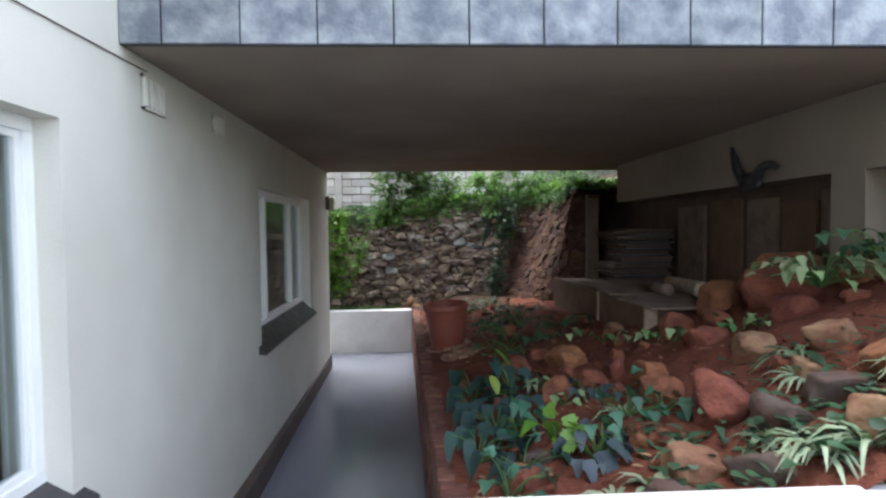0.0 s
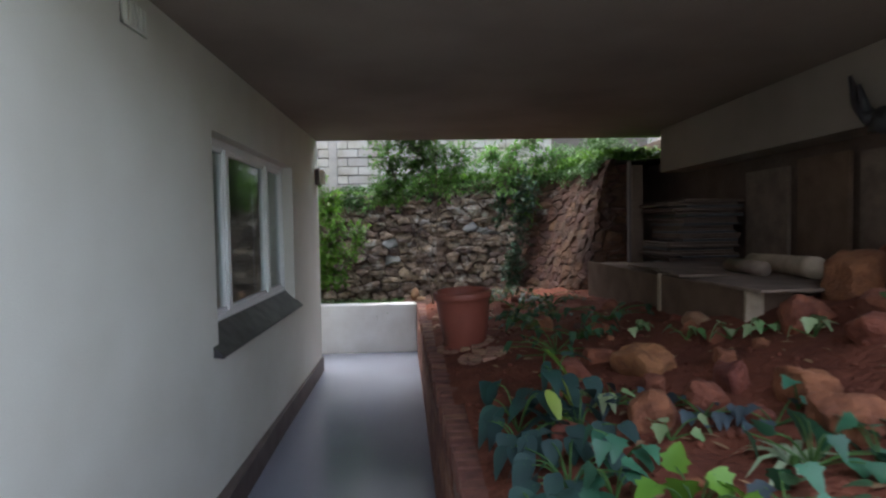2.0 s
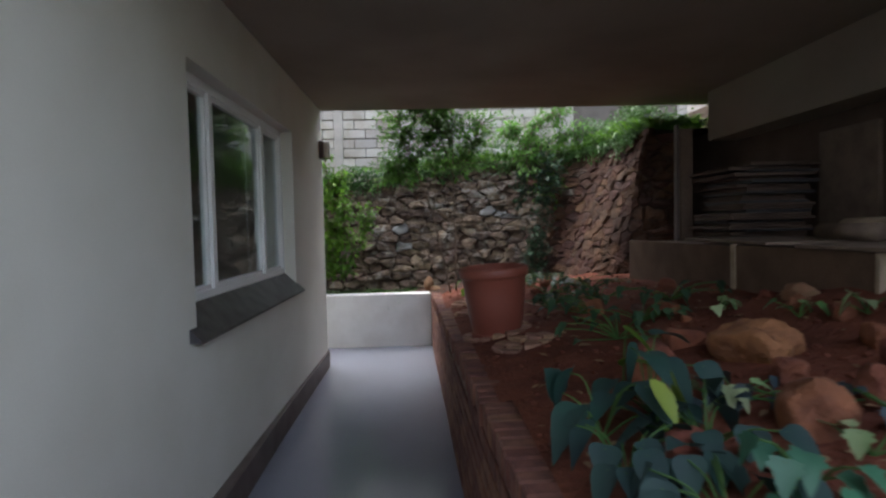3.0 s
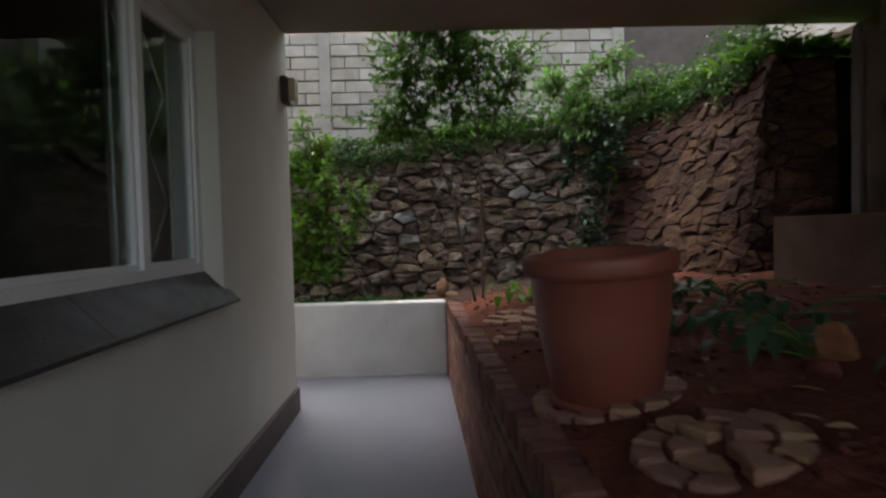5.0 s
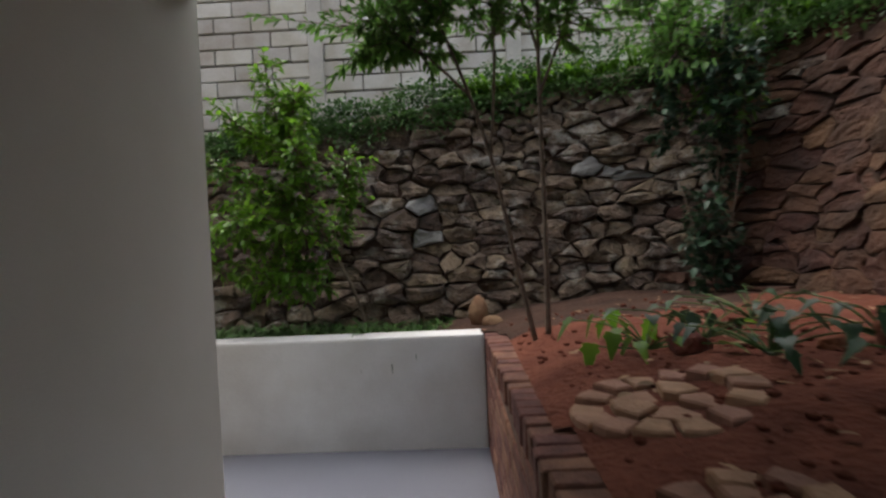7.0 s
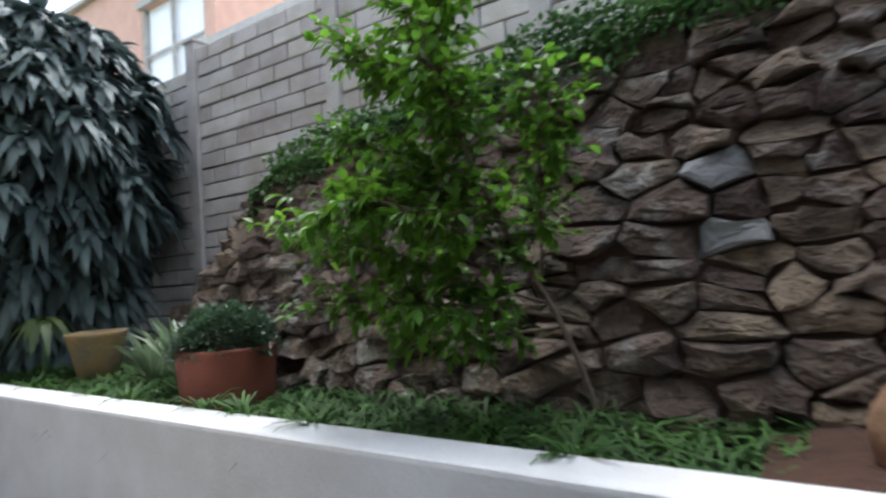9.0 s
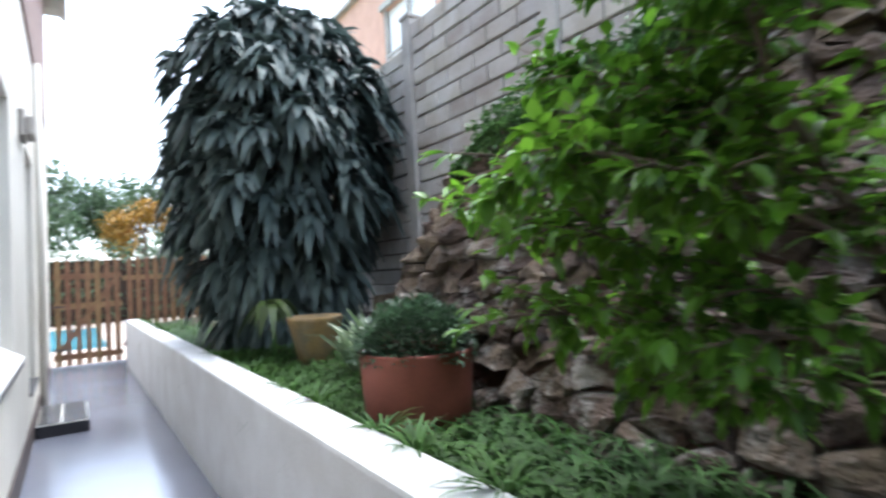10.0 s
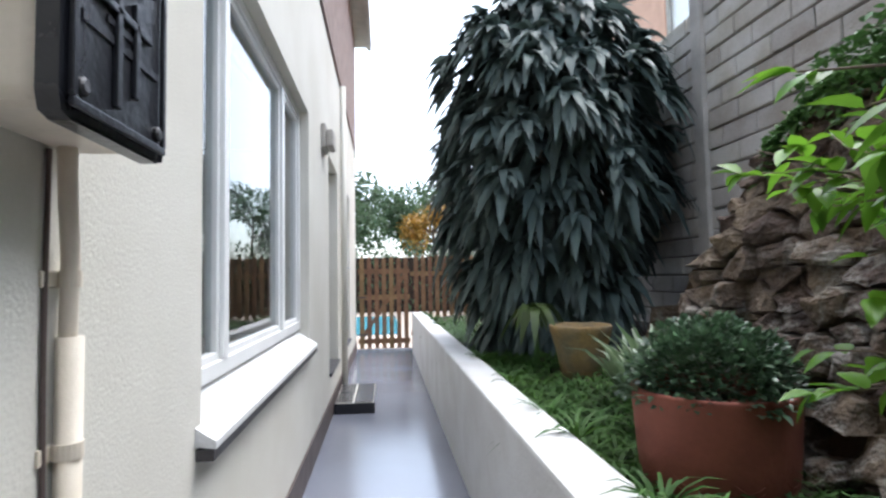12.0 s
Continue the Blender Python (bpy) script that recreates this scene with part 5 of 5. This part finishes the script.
part("stone", bm, ROCKPALE, stump, smooth=True)
bm = blob(rng, (0.085, 0.06, 0.06), 3, 0.12, 0.6)
bmesh.ops.translate(bm, verts=bm.verts, vec=(0.09, 10.53, 0.71))
part("stone", bm, ROCKPALE, stump, smooth=True)
# clods and grit on the soil
bm = bmesh.new()
for k in range(1500):
    x, y = rng.uniform(0.12, 3.0) ** 1.2, rng.uniform(2.6, 10.5)
    if x < brick_x(y) + 0.13:
        continue
    if x > 1.85 and 5.0 < y < 8.3 or x > 1.3 and y > 8.5:
        continue
    r = rng.uniform(0.006, 0.02)
    bmesh.ops.create_icosphere(bm, subdivisions=1, radius=r, matrix=Matrix.Translation((x, y, soil_z(x, y) + r * 0.3)) @ Matrix.Diagonal((1, 1.3, 0.7, 1)))
tagged(part("soil_clods", bm, SOIL, None), "crumbs and clods of red soil", "soil", kind="stuff")
n = 420
x, y = rng.uniform(0.35, 2.0, n), rng.uniform(2.7, 10.4, n)
a = rng.uniform(0, 6.28, n)
tagged(part("dry_leaf_litter", leaves("dry_leaf_litter", [(p, q, soil_z(p, q) + 0.012) for p, q in zip(x, y)], np.c_[np.cos(a), np.sin(a), 0.1 + 0 * a], rng.uniform(0.03, 0.08, n), rng.uniform(0.006, 0.014, n), OVAL, 0.1, rng=rng), L_DRY, None), "dry leaves and twigs lying on the soil", "litter", kind="stuff")


def paver_circle(x, y, r, label, inner=True):
    z = soil_z(x, y) - 0.012
    c = thing("paver_circle", (x, y, z), label, "paving", "paver circles of the bed")
    rings = ((0.64 * r, r, max(9, round(r * 50))), (0.16 * r, 0.58 * r, 5)) if inner else ((0.72 * r, r, 15),)
    for r0, r1, n in rings:
        off = random.uniform(0, 1)
        for k in range(n):
            a0, a1 = (k + off) * 2 * math.pi / n, (k + off + 0.86) * 2 * math.pi / n
            am, rm = (a0 + a1) / 2, (r0 + r1) / 2
            zt = soil_z(x + rm * math.cos(am), y + rm * math.sin(am)) + 0.016 + random.uniform(-0.006, 0.006)
            bm = bmesh.new()
            up, dn = [], []
            for rad, ang in ((r0, a0), (r0, a1), (r1, a1), ((r1 * 1.02), (a0 + a1) / 2), (r1, a0)):
                p = (x + rad * math.cos(ang), y + rad * math.sin(ang))
                up.append(bm.verts.new((*p, zt)))
                dn.append(bm.verts.new((*p, zt - 0.06)))
            bm.faces.new(up)
            bm.faces.new(dn)
            for i in range(5):
                bm.faces.new((up[i], up[(i + 1) % 5], dn[(i + 1) % 5], dn[i]))
            bmesh.ops.bevel(bm, geom=[e for e in bm.edges if all(v.co.z > zt - 0.01 for v in e.verts)], offset=0.006, segments=1, affect="EDGES")
            part("paver", bm, PAVERS, c)


PAVERS = material("brick_paver", (0.36, 0.20, 0.13), 0.9, var=0.3, scale=12, fine=70, bump=0.5, thing=0.2)
paver_circle(0.44, 6.55, 0.235, "ring of brick pavers under the large pot", False)
paver_circle(0.53, 6.03, 0.19, "round brick paver stepping stone in the soil")
paver_circle(0.48, 8.38, 0.27, "round brick paver stepping stone in the soil")
paver_circle(0.37, 7.72, 0.17, "sunken round brick paver stepping stone")


def leafy(name, at, n, spread, tall, size, mat, label, seed, shape=HEART, width=0.46, each=False):
    """A low plant: stems from one root, each with a broad leaf."""
    rng = np.random.default_rng(seed)
    t = thing(name, at, label, "plant", "plants of the soil bed")
    a = rng.uniform(0, 6.283, n)
    r = spread * rng.uniform(0.15, 1, n) ** 0.7
    tips = np.array(at) + np.c_[np.cos(a) * r, np.sin(a) * r, tall * rng.uniform(0.3, 1, n)]
    for p in tips:
        p[2] = max(p[2], soil_z(p[0], p[1]) + 0.03 if p[1] < 11 and p[0] > 0.2 else p[2])
    bm = bmesh.new()
    for p in tips:
        mid = (np.array(at) + p) / 2
        mid[2] = max(mid[2], p[2] - 0.02)
        tube(bm, smooth_path([at, mid, p], 3), 0.004, 0.0025, 5)
        if each:
            part("stem", bm, L_COVER, t)
            bm = bmesh.new()
    if each:
        bm.free()
    else:
        part("stem", bm, L_COVER, t)
    d = np.c_[np.cos(a) * 0.7, np.sin(a) * 0.7 - 0.35, rng.uniform(-1.1, 0.1, n)] + rng.normal(0, 0.35, (n, 3))
    L, W = rng.uniform(0.65, 1.15, n) * size, width * size * rng.uniform(0.8, 1.1, n)
    for k in range(n if each else 0):
        part("leaf", leaves("leaf", tips[k:k + 1], d[k:k + 1], L[k:k + 1], W[k:k + 1], shape, 0.35, fold=0.25, rng=rng, roll=0.6), mat, t)
    if not each:
        part("foliage", leaves("foliage", tips, d, L, W, shape, 0.35, fold=0.25, rng=rng, roll=0.6), mat, t)
    return t


def on_soil(x, y, dz=0.0):
    return (x, y, soil_z(x, y) + dz)


for k, (x, y, n, spread, tall, size) in enumerate(((0.50, 4.48, 9, 0.2, 0.22, 0.15), (0.70, 4.60, 8, 0.18, 0.25, 0.15), (0.70, 4.22, 10, 0.2, 0.18, 0.13), (0.46, 4.16, 12, 0.2, 0.16, 0.12), (0.56, 3.85, 14, 0.22, 0.14, 0.11), (0.42, 3.5, 14, 0.22, 0.14, 0.11), (0.6, 3.3, 14, 0.2, 0.13, 0.11))):
    leafy("broad_leaf_plant", on_soil(x, y), n, spread, tall, size, L_BLUE, "dark blue-green broad-leaved plant at the brick edge", 101 + k, width=0.34, each=True)
leafy("purple_leaf_plant", on_soil(0.93, 3.22), 22, 0.18, 0.14, 0.09, L_DUSK, "dusky blue-grey leafy plant between rocks", 111, IVY, each=True)
leafy("lime_leaf_plant", on_soil(0.81, 3.49), 12, 0.13, 0.16, 0.11, L_LIME, "low lime-green leafy plant between dark leaves", 112, IVY, each=True)
leafy("lime_leaf_plant", on_soil(0.63, 4.36), 4, 0.1, 0.26, 0.16, L_YELLOW, "yellow-green young leaves on thin stems", 113, STRAP, 0.2, each=True)
leafy("tall_leaf_plant", on_soil(0.68, 4.8), 2, 0.05, 0.36, 0.19, L_LIME, "tall stem with a broad bright leaf", 118, width=0.3, each=True)
for k, (x, y, n, spread, size) in enumerate(((0.66, 3.70, 9, 0.13, 0.085), (0.77, 3.92, 8, 0.12, 0.085), (1.22, 3.61, 12, 0.2, 0.085), (1.35, 3.52, 10, 0.17, 0.085), (1.0, 3.4, 8, 0.16, 0.075), (1.45, 4.0, 2, 0.05, 0.1), (1.52, 3.5, 2, 0.06, 0.1), (0.5, 3.05, 10, 0.2, 0.08))):
    leafy("teal_ivy", on_soil(x, y), n, spread, 0.13, size, L_TEAL, "blue-green lobed ivy on the red soil", 120 + k, IVY, 0.5)
for k, (x, y, n) in enumerate(((0.97, 3.99, 5), (1.61, 5.16, 6), (1.73, 4.92, 5), (1.85, 4.84, 6), (1.9, 4.52, 6), (2.14, 4.31, 7), (2.19, 4.05, 8), (1.48, 5.6, 5), (0.9, 4.45, 5))):
    leafy("variegated_ivy", on_soil(x, y), n, 0.11, 0.09, 0.07, L_CREAM, "small cream-edged ivy on the red soil", 135 + k, IVY, 0.5)
for k, (x, y, n) in enumerate(((1.16, 4.12, 14), (1.05, 4.3, 10), (0.93, 4.47, 10), (1.3, 3.9, 8))):
    leafy("trailing_ivy", on_soil(x, y), n, 0.17, 0.06, 0.06, L_DUSK, "dusky ivy trailing over the soil", 150 + k, IVY, 0.5)
for k, (x, y) in enumerate(((1.05, 6.45), (1.3, 7.0), (0.95, 7.2), (1.45, 7.7), (1.1, 7.9), (1.55, 6.3), (0.9, 8.6), (1.2, 8.5), (0.85, 9.0), (1.2, 9.3), (1.2, 5.9), (0.95, 5.6), (1.42, 8.1))):
    leafy("ivy_plant", on_soil(x, y), 15, 0.34, 0.13, 0.07, L_IVY, "tangled dark ivy in the shade of the slab", 160 + k, IVY, 0.46)
leafy("bright_vine", on_soil(0.62, 8.95), 18, 0.36, 0.12, 0.085, L_SHRUB, "bright green vine trailing over the pavers", 180, IVY, 0.45)
leafy("ivy_plant", on_soil(2.48, 3.94, 0.12), 44, 0.36, 0.2, 0.085, L_CREAM, "bright cream-edged ivy trailing over the upper rocks", 181, IVY, 0.48)
leafy("ivy_plant", on_soil(2.72, 3.75, 0.12), 34, 0.34, 0.2, 0.085, L_IVY, "dark trailing ivy over the upper rocks", 182, IVY, 0.48)
for k, (x, y, n, l) in enumerate(((2.00, 3.46, 24, 0.24), (1.84, 3.17, 24, 0.24), (1.22, 3.05, 14, 0.18), (1.54, 2.68, 28, 0.3), (1.66, 2.62, 34, 0.32), (1.85, 2.66, 30, 0.3), (1.01, 2.85, 16, 0.18), (1.26, 3.1, 12, 0.16), (1.49, 2.89, 20, 0.2), (1.2, 3.66, 14, 0.24), (2.05, 2.8, 28, 0.3), (2.3, 3.0, 26, 0.28), (0.85, 2.8, 14, 0.2))):
    tuft("spider_plant", on_soil(x, y), n + 6, l, 0.011, (0.4, 1.6), L_PALE, "pale striped spider plant with arching leaves", 190 + k, 0.8, group="spider plants of the bed")
n = 420
x, y = rng.uniform(1.0, 2.9, n), 2.55 + np.abs(rng.normal(0, 0.4, n))
a = rng.uniform(0, 6.28, n)
ok = y < 4.0
tagged(part("bed_creeper", leaves("bed_creeper", [(p, q, soil_z(p, q) + rng.uniform(0.01, 0.1)) for p, q in zip(x[ok], y[ok])], np.c_[np.cos(a), np.sin(a), rng.uniform(-0.2, 0.7, n)][ok], rng.uniform(0.04, 0.085, ok.sum()), rng.uniform(0.014, 0.028, ok.sum()), HEART, 0.3, rng=rng), L_IVY, None), "dark creeping leaves between the rocks", "plants", kind="stuff")
cord = thing("garden_wire", on_soil(1.1, 7.6), "thin pale wire looping over the soil", "wire")
bm = bmesh.new()
tube(bm, smooth_path([on_soil(0.85, 7.9, 0.05), on_soil(0.8, 7.7, 0.03), on_soil(0.88, 7.4, 0.02), on_soil(1.05, 7.15, 0.02), on_soil(1.15, 6.8, 0.02)], 6), 0.004, sides=6)
part("wire", bm, PALEBOARD, cord)


# ---------------------------------------------------------------- pieces of walls and edges
tile = brick_mesh("tile", 0.343, 0.014, 0.385, 0.004, SLATE)
cut = brick_mesh("tile", 0.18, 0.014, 0.385, 0.004, SLATE)
for row in range(2):
    piece("tile", cut, fascia, pose(HX + 0.094, SLAB0 - 0.006, CEIL + 0.194 + row * 0.39))
    for i in range(16):
        x = -0.835 + i * 0.35
        if x < 4.4:
            piece("tile", tile, fascia, pose(x, SLAB0 - 0.006, CEIL + 0.194 + row * 0.39, random.uniform(-0.4, 0.4), 180 * (i % 2), random.uniform(-0.4, 0.4)))

# brick wall between path and bed
bm = bmesh.new()
vs = []
for y in (10.34, 2.6):
    for dx, z in ((0.012, -0.1), (0.012, brick_top(y) - 0.05), (0.2, brick_top(y) - 0.05), (0.2, -0.1)):
        vs.append(bm.verts.new((brick_x(y) + dx, y, z)))
for q in ((0, 1, 5, 4), (1, 2, 6, 5), (2, 3, 7, 6), (0, 3, 2, 1), (4, 5, 6, 7)):
    bm.faces.new([vs[i] for i in q])
brick_wall = structure("brick_wall", bm, MORTAR, "low red clay brick wall edging the soil bed", "wall")
skew = math.degrees(math.atan(0.03))
cap = brick_mesh("brick", 0.215, 0.074, 0.105, 0.006, BRICK)
y = 10.31
while y > 2.62:
    piece("brick", cap, brick_wall, pose(brick_x(y) + 0.107 + random.uniform(-0.008, 0.008), y, brick_top(y) - 0.052 + random.uniform(-0.004, 0.004), random.uniform(-2, 2), random.uniform(-2, 2), skew + random.uniform(-2, 2)))
    y -= 0.088
side = brick_mesh("brick", 0.02, 0.215, 0.07, 0.004, BRICK)
for row in range(9):
    y = 10.24 - (0.11 if row % 2 else 0)
    while y > 4.4:
        if 0.07 + row * 0.083 > brick_top(y) - 0.1:
            y -= 0.226
            continue
        piece("brick", side, brick_wall, pose(brick_x(y) + 0.009 + random.uniform(-0.002, 0.002), y, 0.035 + row * 0.083, random.uniform(-0.6, 0.6), 0, skew))
        y -= 0.226

# stones of the rubble wall: uneven courses of cells, each stone a craggy lump
rng = np.random.default_rng(11)
seeds = []
z = 0.5
while z < 2.95:
    h = rng.uniform(0.075, 0.16)
    s = -0.1 + rng.uniform(0, 0.25)
    while s < LENGTH + 0.1:
        w = rng.choice((0.10, 0.15, 0.2, 0.27, 0.37)) * rng.uniform(0.85, 1.2)
        if w > 0.24 or rng.random() < 0.6:
            seeds.append((s + w / 2, z + h / 2 + rng.uniform(-0.035, 0.035)))
        else:
            seeds.append((s + w / 2, z + h * 0.22))
            seeds.append((s + w / 2 + rng.uniform(-0.03, 0.03), z + h * 0.8))
        s += w
    z += h
seeds = np.array(seeds)
stone_bend = structure("stone_wall_bend", boxes((2.2, 2.4, 8.6, 8.8, 0.4, 0.6)), EARTH, "soil-stained rubble wall bending under the slab, its stones darkened for shade", "wall")
STRETCH = np.array([1.0, 1.6])
PALE_SPOTS = ((1.2, 1.78), (1.2, 2.0), (-0.34, 1.27), (-0.42, 1.5), (0.95, 1.76))
for k, c in enumerate(seeds):
    if c[1] > wall_top(c[0]) - 0.02 or not 0 < c[0] < LENGTH:
        continue
    poly = [np.array(p) * STRETCH for p in ((c[0] - 0.4, c[1] - 0.4), (c[0] + 0.4, c[1] - 0.4), (c[0] + 0.4, c[1] + 0.4), (c[0] - 0.4, c[1] + 0.4))]
    cs = c * STRETCH
    near = [q for q in seeds * STRETCH if 1e-6 < np.hypot(*(q - cs)) < 0.9]
    for q in near:
        mid, d = (q + cs) / 2, (q - cs) / np.hypot(*(q - cs))
        kept = []
        for a, b in zip(poly, poly[1:] + poly[:1]):
            fa, fb = (a - mid) @ d, (b - mid) @ d
            if fa <= 0:
                kept.append(a)
            if fa * fb < 0:
                kept.append(a + (b - a) * fa / (fa - fb))
        poly = kept
    poly = [p / STRETCH for p in poly]
    cen = sum(poly) / len(poly)
    ring = []
    for a, b in zip(poly, poly[1:] + poly[:1]):
        l = np.hypot(*(b - a))
        if l < 0.02:
            continue
        ring.append(a + rng.normal(0, 0.007, 2))
        if l > 0.06:
            ring.append((a + b) / 2 + rng.normal(0, 0.010, 2))
    if len(ring) < 4:
        continue
    size = np.mean([np.hypot(*(p - cen)) for p in ring])
    soft = 0.4 if c[0] > 5.2 else 1
    depth = rng.uniform(-0.005, 0.08) * soft
    tilt = rng.normal(0, 0.22, 2) * soft
    gap = rng.uniform(0.0, 0.006)
    bm = bmesh.new()
    hoops = []
    off = rng.uniform(-40, 40, 3)
    for shrink, lift in ((gap, -0.06), (gap + 0.004, 0.3), (gap + 0.09 * size, 0.8), (gap + 0.34 * size, 1.0), (gap + 0.66 * size, 1.0)):
        hoop = []
        for p in ring:
            v = p - cen
            r = np.hypot(*v)
            q = cen + v * max(1 - shrink / r * rng.uniform(0.8, 1.2), 0.2)
            o = depth * lift if lift > 0 else lift
            if lift > 0:
                o += (tilt @ (q - cen)) * (lift > 0.5) + 0.022 * soft * noise.noise(Vector((q[0] * 11, q[1] * 16, off[0]))) + 0.012 * noise.noise(Vector((q[0] * 31, q[1] * 31, off[1])))
            hoop.append(bm.verts.new(wall_point(q[0], q[1], o)))
        hoops.append(hoop)
    m = len(ring)
    for p, q in zip(hoops, hoops[1:]):
        for i in range(m):
            bm.faces.new((p[i], p[(i + 1) % m], q[(i + 1) % m], q[i]))
    bm.faces.new(hoops[-1])
    bend = c[0] > 5.35 + rng.normal(0, 0.25)
    spot = wall_point(c[0], c[1])
    pale = any(math.hypot(spot.x - a, spot.z - b) < 0.07 for a, b in PALE_SPOTS)
    part("stone", bm, PALESTONE if pale and not bend else REDSTONE if bend else STONE, stone_bend if c[0] > 5.0 else stone_wall)

# panels of the boundary wall: two brick courses a panel
full = brick_mesh("panel_brick", 0.372, 0.05, 0.146, 0.008, CONCRETE)
half = brick_mesh("panel_brick", 0.18, 0.05, 0.146, 0.008, CONCRETE)
for (a, b), top, low in zip(list(zip(POSTS, POSTS[1:]))[1:6], FTOP[1:6], (0.8, 0.8, 0.9, 2.1, 2.4)):
    row = 0
    z = top - 0.08
    while z > low:
        x = a + 0.08 + (0 if row % 2 else -0.19)
        while x < b - 0.1:
            lo, hi = max(x, a + 0.06), min(x + 0.372, b - 0.06)
            if hi - lo > 0.09:
                ob = piece("panel_brick", full if hi - lo > 0.3 else half, fence, pose((lo + hi) / 2, FY + 0.012 + random.uniform(-0.003, 0.003), z, random.uniform(-1.2, 0.4), 0, 0))
                ob.scale[0] = (hi - lo) / (0.372 if hi - lo > 0.3 else 0.18)
            x += 0.384
        z -= 0.157 if row % 2 == 0 else 0.166
        row += 1
for x, ta, tb in zip(POSTS[1:], FTOP, FTOP[1:] + (4.25,)):
    bm = boxes((x - 0.075, x + 0.075, FY - 0.05, FY + 0.1, 0.4, max(ta, tb) + 0.06), (x - 0.09, x + 0.09, FY - 0.065, FY + 0.115, max(ta, tb) + 0.06, max(ta, tb) + 0.1), bevel=0.012)
    part("post", bm, POSTCON, fence)
